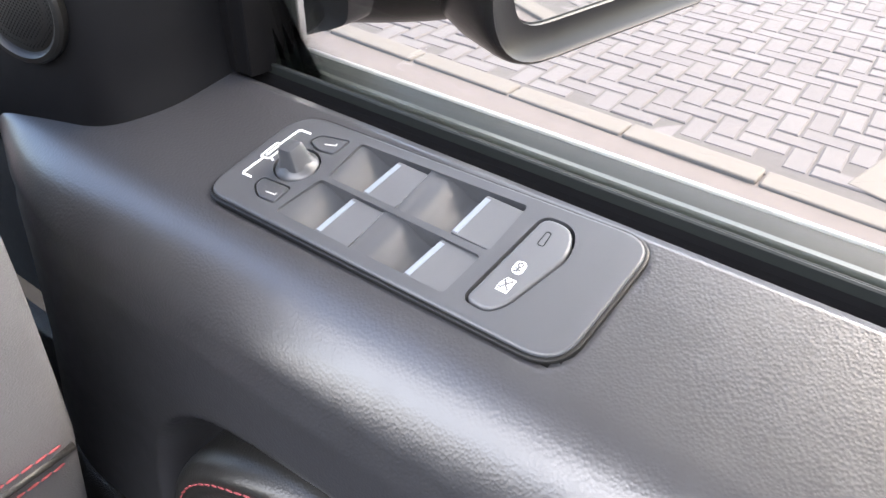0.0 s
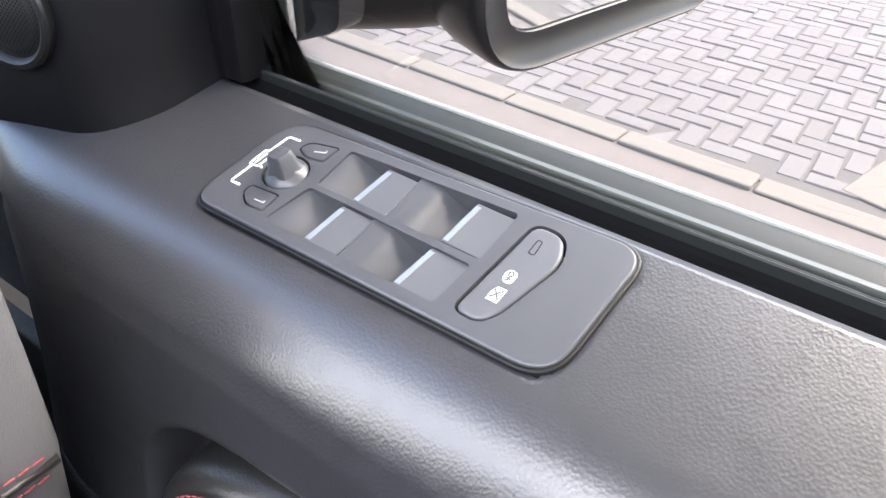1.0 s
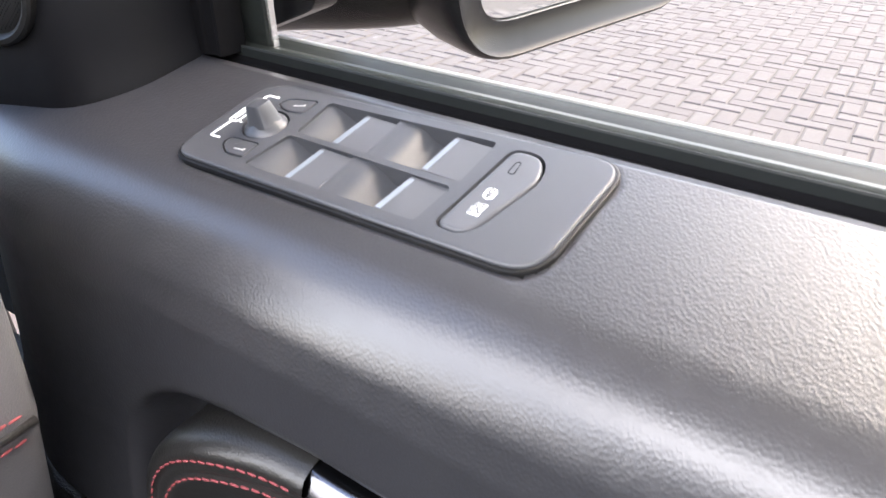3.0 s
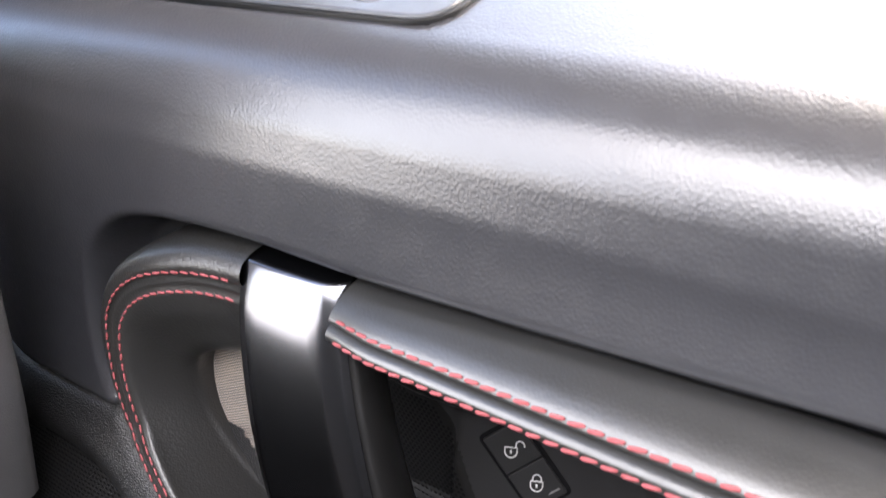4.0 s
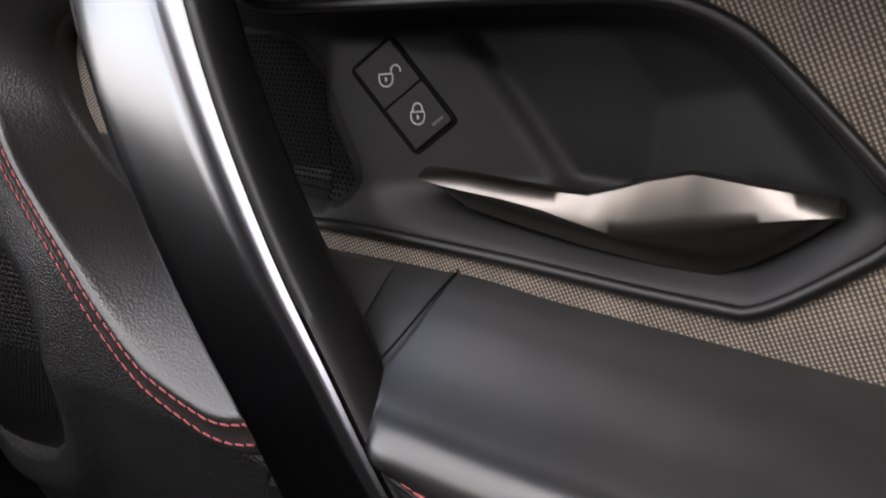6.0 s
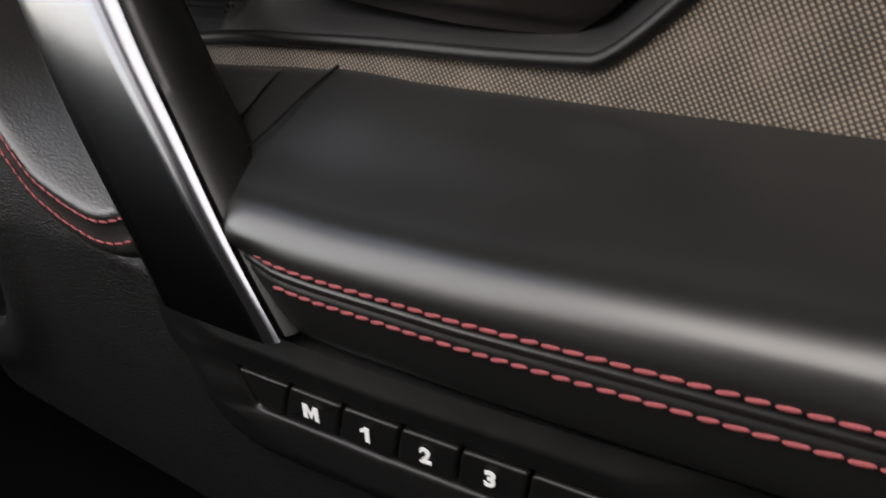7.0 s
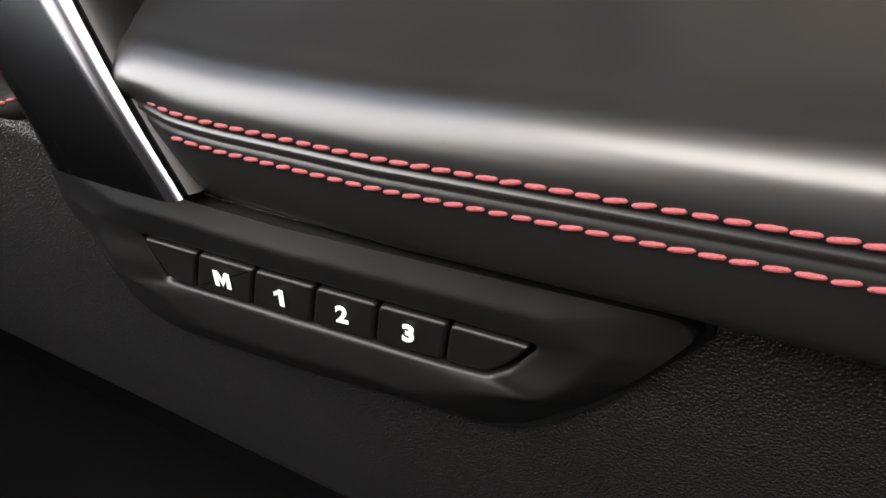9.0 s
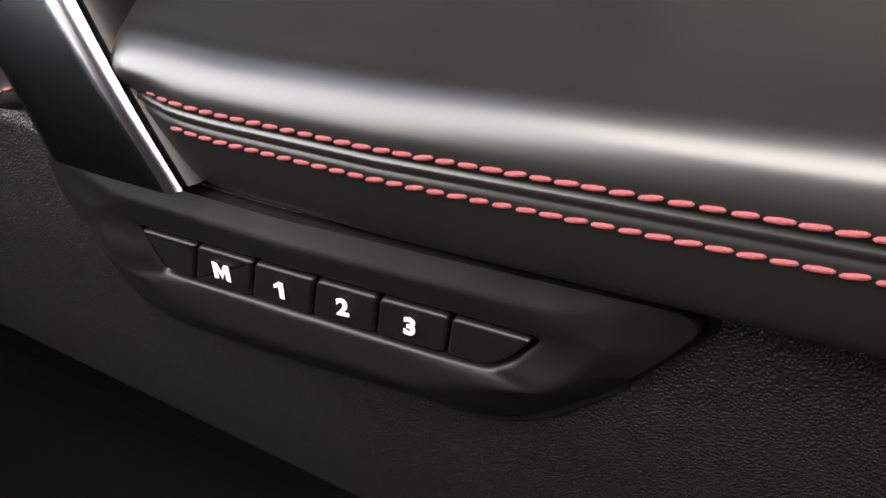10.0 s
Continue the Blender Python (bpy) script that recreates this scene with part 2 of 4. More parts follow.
def tube(points, r, sides=8, flat=1.0, closed=False, up=(0, -1, 0)):
    """A round or flattened cord along points."""
    p = np.array(points, float)
    t = np.gradient(p, axis=0) if not closed else np.roll(p, -1, 0) - np.roll(p, 1, 0)
    rings = []
    for q, d in zip(p, t):
        d = d / (np.linalg.norm(d) + 1e-12)
        side = np.cross(d, up)
        side /= np.linalg.norm(side) + 1e-12
        nn = np.cross(side, d)
        rings.append([tuple(q + r * math.cos(a) * side + r * flat * math.sin(a) * nn) for a in np.linspace(0, 2 * math.pi, sides, endpoint=False)])
    if closed:
        k, n = sides, len(rings)
        vs = [v for r_ in rings for v in r_]
        return vs, [(i * k + j, i * k + (j + 1) % k, (i + 1) % n * k + (j + 1) % k, (i + 1) % n * k + j) for i in range(n) for j in range(k)]
    return closed_loft(rings)


def lathe(profile, centre, axis, sides=32):
    """Radius and height pairs turned about an axis."""
    q = Vector((0, 0, 1)).rotation_difference(Vector(axis)).to_matrix()
    rings = [[tuple(Vector(centre) + q @ Vector((r * math.cos(a), r * math.sin(a), h))) for a in np.linspace(0, 2 * math.pi, sides, endpoint=False)]
             for r, h in profile]
    return closed_loft(rings)


def cut(geo, cutters):
    """One mesh with others taken away from it."""
    obs = []
    for g in (geo, merge(*cutters)):
        me = bpy.data.meshes.new("blank")
        me.from_pydata([tuple(v) for v in g[0]], [], [tuple(f) for f in g[1]])
        bm = bmesh.new()
        bm.from_mesh(me)
        bmesh.ops.recalc_face_normals(bm, faces=bm.faces)
        bm.to_mesh(me)
        bm.free()
        obs.append(new("blank", me))
    mod = obs[0].modifiers.new("cut", "BOOLEAN")
    mod.operation, mod.solver, mod.object = "DIFFERENCE", "EXACT", obs[1]
    deps = bpy.context.evaluated_depsgraph_get()
    out = bpy.data.meshes.new_from_object(obs[0].evaluated_get(deps))
    for o in obs:
        bpy.data.objects.remove(o)
    return out


def distance(px, pz, outline):
    """Signed distance to an outline: positive outside."""
    q = np.array(outline, float)
    d = np.full(np.shape(px), 9.0)
    inside = np.zeros(np.shape(px), bool)
    for a, b in zip(q, np.roll(q, -1, 0)):
        e = b - a
        t = np.clip(((px - a[0]) * e[0] + (pz - a[1]) * e[1]) / (e @ e + 1e-15), 0, 1)
        d = np.minimum(d, np.hypot(px - a[0] - t * e[0], pz - a[1] - t * e[1]))
        cross = (a[1] > pz) != (b[1] > pz)
        inside ^= cross & (px < (b[0] - a[0]) * (pz - a[1]) / (b[1] - a[1] + 1e-15) + a[0])
    return np.where(inside, -d, d)


def ease(a, b, x):
    t = np.clip((x - a) / (b - a), 0, 1)
    return t * t * (3 - 2 * t)


# ---- the door: x to the rear, y outwards, z up ----
REAR = 0.80
SLOPE = 0.26
door = thing("car_door", (0, 0.2, 0.45), "black car door with leather armrest, red stitching and woven cloth insert", "car door")

# outline of the leather-framed hollow in the door
HOLLOW = [(REAR + 0.2, 1.0615), (0.080, 1.0560), (-0.022, 1.0508), (-0.105, 1.0475), (-0.167, 1.0480), (-0.220, 1.0432), (-0.246, 1.032),
          (-0.261, 1.013), (-0.266, 0.985), (-0.263, 0.955), (-0.252, 0.934), (-0.230, 0.912), (-0.192, 0.881), (-0.157, 0.854),
          (-0.127, 0.838), (-0.100, 0.831), (-0.080, 0.829), (-0.062, 0.822), (-0.02, 0.820), (REAR + 0.2, 0.820)]
HOLLOW_FINE = [tuple(p) for p in smooth_line(HOLLOW[1:-2], 160)]
HOLLOW_FINE = [HOLLOW[0]] + HOLLOW_FINE + [(-0.02, 0.820), (0.07, 0.820), (0.30, 0.8287), (REAR + 0.2, 0.8287)]
WALL_Z = [0.40, 0.60, 0.632, 0.642, 0.655, 0.70, 0.76, 0.82, 0.88, 0.94, 1.0, 1.06, 1.09, 1.105]
WALL_Y = [0.22, 0.215, 0.19, 0.118, 0.105, 0.100, 0.096, 0.094, 0.104, 0.118, 0.127, 0.133, 0.1355, 0.139]


def wall_y(x, z):
    y = np.interp(z, WALL_Z, WALL_Y)
    d = distance(x, z, HOLLOW_FINE)
    width = np.where((z < 0.832) & (x > -0.08), 0.002, 0.0120)
    y = y + np.where(width < 0.01, 0.010, 0.030) * (1 - ease(-0.002, 1.0, d / width)) ** 1.4
    y = y + 0.10 * np.clip(x - 0.03, 0, 0.17) ** 1.15 * ease(0.86, 0.83, z)
    y = y - 0.035 * np.clip(x + 0.12, 0, 0.28) * ease(1.085, 1.05, z) * ease(0.93, 0.99, z)
    return y + 0.012 * np.clip((-0.33 - x) / 0.06, 0, 2) ** 2


XS = np.concatenate([np.arange(-0.45, 0.20, 0.003), np.arange(0.20, REAR + 0.01, 0.03)])
TOP = smooth_line([(0.2435, 1.139 + SLOPE * (0.2435 - 0.178) - 0.003), (0.21, 1.139 + SLOPE * (0.21 - 0.178) - 0.003), (0.178, 1.136), (0.168, 1.1332), (0.158, 1.1285),
                   (0.149, 1.1215), (0.1425, 1.1125), (0.139, 1.105)], 34)
TOP = [(0.2435, 1.13)] + [tuple(p) for p in TOP]
OUT = rounded([(-0.2665, 0.1750), (-0.0955, 0.1762), (-0.0905, 0.2385), (-0.2630, 0.2335)], [0.011, 0.014, 0.013, 0.016], 8)
rows = []
for y, z in TOP:
    k = 0.012 * np.clip((-0.33 - XS) / 0.06, 0, 3) ** 2
    inner = max(0.0, min(1.0, (0.165 - y) / 0.03))
    dip = 0.012 * ease(-0.0005, -0.0035, distance(XS, np.full(XS.shape, y), OUT))
    rows.append([(x, y + min(q, 0.10) * inner, z - e) for x, q, e in zip(XS, k, dip)])
for z in np.arange(1.1025, 0.9350, -0.0025):
    ys = wall_y(XS, np.full(XS.shape, z))
    rows.append([(x, y, z) for x, y in zip(XS, ys)])
last = rows[-1]
rows.append([(x, y + 0.002, z - 0.0018) for x, y, z in last])
rows.append([(x, y + 0.012, z - 0.0025) for x, y, z in last])
part("upper_trim", sheet(rows, outside(rows)), TRIM, door, "dark grained soft-touch upper door trim", 0)

XL = np.concatenate([np.arange(-0.90, -0.46, 0.02), np.arange(-0.46, 0.26, 0.004), np.arange(0.26, REAR + 0.01, 0.03)])
SPEAKER = [tuple(p) for p in smooth_line([(-0.257, 0.874), (-0.246, 0.858), (-0.244, 0.83), (-0.248, 0.80), (-0.260, 0.765), (-0.280, 0.742), (-0.305, 0.728),
                                           (-0.36, 0.72), (-0.41, 0.745), (-0.42, 0.80), (-0.41, 0.86), (-0.36, 0.89), (-0.29, 0.892)], 80, True)]
rows = []
for z in np.concatenate([[0.9345, 0.9335, 0.9318], np.arange(0.9290, 0.6365, -0.004), [0.638, 0.636]]):
    ys = wall_y(XL, np.full(XL.shape, z))
    ys = ys + {0.9345: 0.012, 0.9335: 0.0015, 0.9318: 0.0002}.get(round(float(z), 4), -0.0004)
    d = distance(XL, np.full(XL.shape, z), SPEAKER)
    ys = ys + 0.010 * (1 - ease(-0.004, 0.006, d)) - 0.006 * np.exp(-((d - 0.022) / 0.014) ** 2)
    rows.append([(x, y, z) for x, y in zip(XL, ys)])
part("lower_trim", sheet(rows, outside(rows)), HARD, door, "black grained plastic lower door trim", 0)

# assumed pocket below the trim, its deep shade given as black colour
rows = [[(x, y, z) for x in np.linspace(-0.90, REAR, 30)] for y, z in ((0.150, 0.640), (0.19, 0.632), (0.215, 0.60), (0.225, 0.50), (0.22, 0.40))]
part("pocket_shade", sheet(rows), RUBBER, door, "door pocket inside, black to stand for its shade", 0)

# perforated speaker cover low at the front of the door
sx, sz = np.meshgrid(np.arange(-0.425, -0.24, 0.003), np.arange(0.71, 0.90, 0.003))
sd = distance(sx, sz, SPEAKER)
sy = np.interp(sz, WALL_Z, WALL_Y) + 0.005 - 0.006 * ease(0, -0.05, sd)
vs = [(a, b, c) for a, b, c in zip(sx.ravel(), sy.ravel(), sz.ravel())]
k = sx.shape[1]
fs = [(i * k + j, i * k + j + 1, (i + 1) * k + j + 1, (i + 1) * k + j) for i in range(sx.shape[0] - 1) for j in range(k - 1)
      if sd[i, j] < 0.002 and sd[i + 1, j + 1] < 0.002]
speaker = part("speaker_cover", (vs, fs), HARD, door, "black perforated speaker cover", 0)


def dots(area, y_of, pitch, r, inside=-0.003):
    """Flat dark dots for the shade in small holes, in staggered rows, one mesh."""
    a = np.array(area)
    vs, fs = [], []
    for i, z in enumerate(np.arange(a[:, 1].min(), a[:, 1].max(), pitch * 0.866)):
        x = np.arange(a[:, 0].min() + (i % 2) * pitch / 2, a[:, 0].max(), pitch)
        d = distance(x, np.full(x.shape, z), area)
        for q in x[d < inside]:
            y = y_of(q, z)
            o = len(vs)
            vs += [(q + r * math.cos(t), y, z + r * math.sin(t)) for t in np.arange(6) * math.pi / 3]
            fs.append(tuple(range(o, o + 6)))
    return vs, fs


def spk_y(x, z):
    d = distance(np.array([x]), np.array([z]), SPEAKER)[0]
    return float(np.interp(z, WALL_Z, WALL_Y) + 0.005 - 0.006 * ease(0, -0.05, d) - 0.0005)


part("hole_dots", dots(SPEAKER, spk_y, 0.0034, 0.0011), RUBBER, speaker, "rows of flat dark dots for the shade in fine holes", 0, "stuff")

arc = smooth_line([(-0.352, 0.0985, 0.835), (-0.357, 0.0985, 0.80), (-0.352, 0.0985, 0.770), (-0.338, 0.0990, 0.750)], 18)
part("rim_arc", tube(arc, 0.0011, 6, 0.7), WHITEMETAL, speaker, "thin bright curved edge", 0)

# ---- leather frame: upper pad, front loop, armrest ----
STITCH = bpy.data.meshes.new("stitch")
sv, sf = closed_loft([[(l, 0.00078 * w * math.cos(a), 0.00062 * w * math.sin(a)) for a in np.arange(6) * math.pi / 3]
                      for l, w in ((-0.0026, 0.30), (-0.0020, 0.82), (0.0, 1.0), (0.0020, 0.82), (0.0026, 0.30))])
STITCH.from_pydata(sv, [], sf)
STITCH.shade_smooth()
STITCH.materials.append(THREAD)
rng = random.Random(4)


def stitch_row(line, parent, pitch=0.0058, lean=7.0, size=1.0, facing=(0, -1, 0)):
    """Stitches along a line of points, objects on one mesh."""
    p = np.array(line, float)
    s = np.concatenate([[0], np.cumsum(np.linalg.norm(np.diff(p, axis=0), axis=1))])
    for at in np.arange(pitch / 2, s[-1], pitch):
        q = Vector([np.interp(at, s, p[:, k]) for k in range(3)])
        e = Vector([np.interp(at + 0.001, s, p[:, k]) - np.interp(at - 0.001, s, p[:, k]) for k in range(3)]).normalized()
        out = Vector(facing)
        side = out.cross(e).normalized()
        m = Matrix((e, side, e.cross(side))).transposed().to_4x4()
        ob = new("stitch", STITCH)
        ob.parent = parent
        ob.matrix_parent_inverse = Matrix.Translation(-base_of(parent))
        ob.matrix_basis = Matrix.Translation(q) @ m @ pose(0, 0, 0, 0, 0, lean + rng.uniform(-4, 4)) @ Matrix.Diagonal((size * rng.uniform(0.92, 1.06), size, size, 1))


def x_sweep(section, x0, x1, name, label, wave, lift, step=0.006):
    """A section of (y, z) points drawn out along x."""
    sec = smooth_line(section, 170)
    xs = np.concatenate([np.arange(x0, min(x1, 0.26), step), np.arange(0.26, x1 + 0.001, 0.03)]) if x1 > 0.26 else np.arange(x0, x1, step)
    rows = [[(x, y + wave(x, y, z), z + lift(x) + (arm_sag(x, y) if name == "armrest" else 0)) for y, z in sec] for x in xs]
    return part(name, sheet(rows), PADL if name == "upper_pad" else SMOOTH, door, label, 0)


def pad_in(x):
    """The pad leans into the cabin towards the rear."""
    return -0.1078 * min(max(x, -0.12), 0.16)


def pad_up(x):
    return 0.0763 * min(max(x, -0.12), 0.16)


pad = x_sweep([(0.1520, 1.0340), (0.1480, 1.0470), (0.1420, 1.0545), (0.1350, 1.0582), (0.1275, 1.0592), (0.1205, 1.0588), (0.1145, 1.0570), (0.1100, 1.0546), (0.1078, 1.0524), (0.1076, 1.0512), (0.1102, 1.0500),
               (0.1068, 1.0488), (0.1052, 1.0474), (0.1050, 1.0458), (0.1058, 1.0440), (0.1082, 1.0415), (0.1125, 1.0378), (0.1210, 1.0305), (0.1330, 1.0205), (0.1470, 1.0075), (0.1620, 0.9965), (0.1760, 0.9910)],
              -0.1100, REAR, "upper_pad", "black leather pad with two rows of red stitching", lambda x, y, z: pad_in(x) * ease(0.985, 1.04, z) + 0.0035 * ease(-0.085, -0.115, x), pad_up)
# black backing puts the shade of the pad gap into colour
part("gap_shade", merge(box(-0.30, REAR, 0.1640, 0.1680, 0.995, 1.0640)), RUBBER, door, "black sheet standing for the shade between pad and trim", 0)
for yy, zz in ((0.1079, 1.0531), (0.1049, 1.0458)):
    stitch_row([(x, yy + pad_in(x) + 0.0035 * ease(-0.085, -0.115, x), zz + pad_up(x)) for x in np.arange(-0.106, 0.33, 0.01)], pad, facing=(0, -0.92, 0.39))


def arm_sag(x, y):
    """The armrest's rear edge falls towards the back of the car."""
    x = min(max(x, 0.0), 0.30)
    return -(0.035 * x + 0.038 * max(0.0, x - 0.07)) * ease(0.105, 0.150, y)


def arm_lift(x):
    return 0.0018 * ease(-0.02, 0.02, -x) + 0.038 * max(0.0, min(x, 0.30) - 0.07)


def arm_wave(x, y, z):
    return 0.0015 + 0.0008 * math.sin(x * 21 + 1) * ease(0.09, 0.13, y) + 0.0035 * ease(0.002, -0.018, x) * ease(0.852, 0.843, z) + 0.0035 * min(1.0, max(0.0, (-0.0210 - x) / 0.005)) ** 2 * ease(0.105, 0.088, y)


armrest = x_sweep([(0.110, 0.8125), (0.0950, 0.8132), (0.0895, 0.8165), (0.0868, 0.8235), (0.0848, 0.8330), (0.0842, 0.8370), (0.0842, 0.8390), (0.0849, 0.8403), (0.0839, 0.8420), (0.0849, 0.8437),
                   (0.0840, 0.8457), (0.0846, 0.8502), (0.0872, 0.8552), (0.0926, 0.8594), (0.1000, 0.8622), (0.1150, 0.8685), (0.1350, 0.8795), (0.1500, 0.8870), (0.1620, 0.8900)],
                  -0.0260, REAR, "armrest", "black leather armrest with red twin-needle stitching", arm_wave, arm_lift)
for at, yy, zz in ((-0.010, 0.0853, 0.8457), (-0.002, 0.0855, 0.8370)):
    stitch_row([(x, yy + 0.0035 * ease(0.002, -0.018, x), zz + arm_lift(x)) for x in np.arange(at, 0.34, 0.01)], armrest)

LOOP = smooth_line([(-0.095, 1.0395), (-0.135, 1.0375), (-0.167, 1.0358), (-0.190, 1.0335), (-0.212, 1.0270), (-0.2300, 1.0155), (-0.2405, 1.0010), (-0.2430, 0.984), (-0.2415, 0.966),
                    (-0.2350, 0.9455), (-0.2215, 0.926), (-0.1915, 0.8990), (-0.1660, 0.8755), (-0.1410, 0.8575), (-0.1200, 0.8480), (-0.0980, 0.8425), (-0.0850, 0.8420),
                    (-0.0690, 0.8455), (-0.0400, 0.8440)], 150)
RIM = smooth_line([(-0.095, 0.997), (-0.135, 0.996), (-0.165, 0.9945), (-0.1900, 0.9890), (-0.2105, 0.9790), (-0.2190, 0.9675), (-0.2205, 0.9540), (-0.2180, 0.9400),
                   (-0.2105, 0.9250), (-0.1985, 0.9110), (-0.1815, 0.8985), (-0.1620, 0.8920), (-0.1450, 0.8885), (-0.1250, 0.8870), (-0.1000, 0.8870), (-0.0850, 0.8870), (-0.0690, 0.8870), (-0.0400, 0.8870)], 150)
tan = np.gradient(LOOP, axis=0)
tan /= np.linalg.norm(tan, axis=1)[:, None]
nout = np.stack([tan[:, 1], -tan[:, 0]], 1)
if nout[75, 0] > 0:
    nout = -nout
ly = np.interp(LOOP[:, 1], [0.80, 0.842, 0.853, 0.90, 0.944, 1.004, 1.04], [0.080, 0.081, 0.0820, 0.0950, 0.1090, 0.1180, 0.1228])
ly = ly + 0.0045 * ease(-0.215, -0.165, LOOP[:, 0]) * (LOOP[:, 1] > 0.95) + 0.003 * ease(-0.10, -0.07, LOOP[:, 0]) * (LOOP[:, 1] < 0.95)
SEC = [(0.0146, 0.036), (0.0148, 0.018), (0.0142, 0.0090), (0.0120, 0.0032), (0.0084, 0.0004), (0.0048, 0.0), (0.0024, 0.0012), (0.0, 0.0002), (-0.0024, 0.0012), (-0.0048, 0.0), (-0.0085, 0.0006)]
srow = []
for c, r_, nn, y in zip(LOOP, RIM, nout, ly):
    pts = [(c[0] + o * nn[0], y + dy, c[1] + o * nn[1]) for o, dy in SEC]
    ry = 0.1385 + 0.0095 * ease(-0.172, -0.135, r_[0])
    a, b = np.array(pts[-1]), np.array((r_[0], ry, r_[1]))
    for t, bulge in ((0.2, -0.001), (0.4, -0.001), (0.6, -0.001), (0.8, -0.0015), (0.93, -0.0010), (1.0, 0.0)):
        q = a + (b - a) * t
        pts.append((q[0], q[1] + bulge - 0.004 * t * (1 - t), q[2]))
    pts.append((r_[0] - nn[0] * 0.0008, ry + 0.0022, r_[1] - nn[1] * 0.0008))
    pts.append((r_[0] - nn[0] * 0.0005, ry + 0.018, r_[1] - nn[1] * 0.0005))
    srow.append([tuple(p) for p in smooth_line(pts, 60)])
loop = part("front_surround", sheet(srow[21:-4]), LEATHER, door, "black leather loop around the grab handle, red stitched", 0)
for off in (0.0046, -0.0046):
    line = [(c[0] + off * nn[0], y - 0.0002, c[1] + off * nn[1]) for c, nn, y in zip(LOOP, nout, ly)][23:-8]
    stitch_row(line, loop, 0.0055, -7, 0.85)

x_sweep([(0.0872, 0.8552), (0.0926, 0.8594), (0.1000, 0.8622), (0.1150, 0.8685), (0.1350, 0.8795), (0.1500, 0.8870), (0.1620, 0.8900)], -0.096, -0.0200, "armrest_front", "black leather ahead of the armrest seam",
        lambda x, y, z: arm_wave(-0.026, y, 0.9) + 0.0004 + 0.0025 * ease(-0.040, -0.09, x), lambda x: arm_lift(-0.026) - 0.0004)

# seam across the armrest just behind the grab handle
seam = smooth_line([(-0.022, 0.1535, 0.8885), (-0.026, 0.140, 0.8826), (-0.031, 0.122, 0.8735), (-0.036, 0.107, 0.8665)], 14)
part("seam", tube(seam + np.array((0, 0, arm_lift(-0.026))), 0.0005, 6), RUBBER, door, "narrow dark seam in the leather", 0)


# ---- woven cloth insert with the release handle's bowl ----
def cloth_y(z):
    return 0.1525 + (z - 0.885) * 0.15


BOWL = [tuple(p) for p in smooth_line([(-0.155, 0.9810), (-0.10, 0.9830), (-0.04, 0.9855), (0.0, 0.9870), (0.034, 0.9872), (0.053, 0.9845), (0.069, 0.9770), (0.083, 0.9655), (0.097, 0.9525),
                                        (0.110, 0.9400), (0.1155, 0.9320), (0.1130, 0.9240), (0.104, 0.9150), (0.090, 0.9030), (0.0800, 0.8970), (0.072, 0.8965), (0.045, 0.8968), (0.0, 0.8985), (-0.035, 0.8990),
                                        (-0.075, 0.8992), (-0.11, 0.8970), (-0.155, 0.8960)], 170, True)]
cx, cz = np.meshgrid(np.concatenate([np.arange(-0.240, 0.20, 0.00125), np.arange(0.2, REAR + 0.01, 0.02)]), np.arange(0.880, 1.003, 0.00125))
cd = distance(cx, cz, BOWL)
k = cx.shape[1]
vs = [(a, cloth_y(c) - 0.014 * ease(-0.166, -0.188, a), c) for a, c in zip(cx.ravel(), cz.ravel())]
fs = [(i * k + j, i * k + j + 1, (i + 1) * k + j + 1, (i + 1) * k + j) for i in range(cx.shape[0] - 1) for j in range(k - 1)
      if min(cd[i, j], cd[i + 1, j + 1], cd[i + 1, j], cd[i, j + 1]) > -0.0008]
part("cloth_insert", (vs, fs), CLOTH, door, "woven brown-grey cloth insert", 0)


def lock_y(x, z):
    return 0.181 + (0.348 * (x + 0.0578) + 0.313 * (z - 0.9475)) / 0.885


def bowl_y(x, z):
    d = distance(x, z, BOWL)
    past = (x + 0.045) * 0.795 + (z - 0.974) * 0.607
    deep = np.minimum(lock_y(x, z), 0.196) + 0.006 * ease(0.0, 0.006, past)
    turn = np.maximum((x - 0.0133) * 0.717 + (z - 0.9725) * 0.697, (x - 0.0386) - (z - 0.9465) * 0.1)
    deep = np.minimum(deep, 0.2020 + 0.05 * (z - 0.94) - 0.50 * np.maximum(turn, 0))
    deep = np.where(x < -0.09, 0.176 + 0 * x, deep)
    rim = cloth_y(z) + 0.002
    return rim + (np.maximum(deep, rim + 0.006) - rim) * ease(0.0, 0.016, -d)


HOLLOWP = material("satin black moulding", (0.0120, 0.0120, 0.0125), 0.50, spec=0.25, grain=0.1, grain_scale=2600)
bx, bz = np.meshgrid(np.arange(-0.157, 0.12, 0.0018), np.arange(0.893, 0.990, 0.0018))
bd = distance(bx, bz, BOWL)
by = bowl_y(bx, bz)
for _ in range(2):
    q = np.pad(by, 1, mode="edge")
    by = (q[:-2, 1:-1] + q[2:, 1:-1] + q[1:-1, :-2] + q[1:-1, 2:] + 2 * by) / 6
k = bx.shape[1]
vs = list(zip(bx.ravel(), by.ravel(), bz.ravel()))
fs = [(i * k + j, i * k + j + 1, (i + 1) * k + j + 1, (i + 1) * k + j) for i in range(bx.shape[0] - 1) for j in range(k - 1) if min(bd[i, j], bd[i + 1, j + 1]) < 0.002]
bowl = part("handle_bowl", (vs, fs), HOLLOWP, door, "satin black hollow behind the release handle", 0)
part("bowl_rim", tube([(x, cloth_y(z) - 0.0008, z) for x, z in BOWL], 0.0027, 8, 0.9, True), SATIN, bowl, "raised satin black rim", 0)

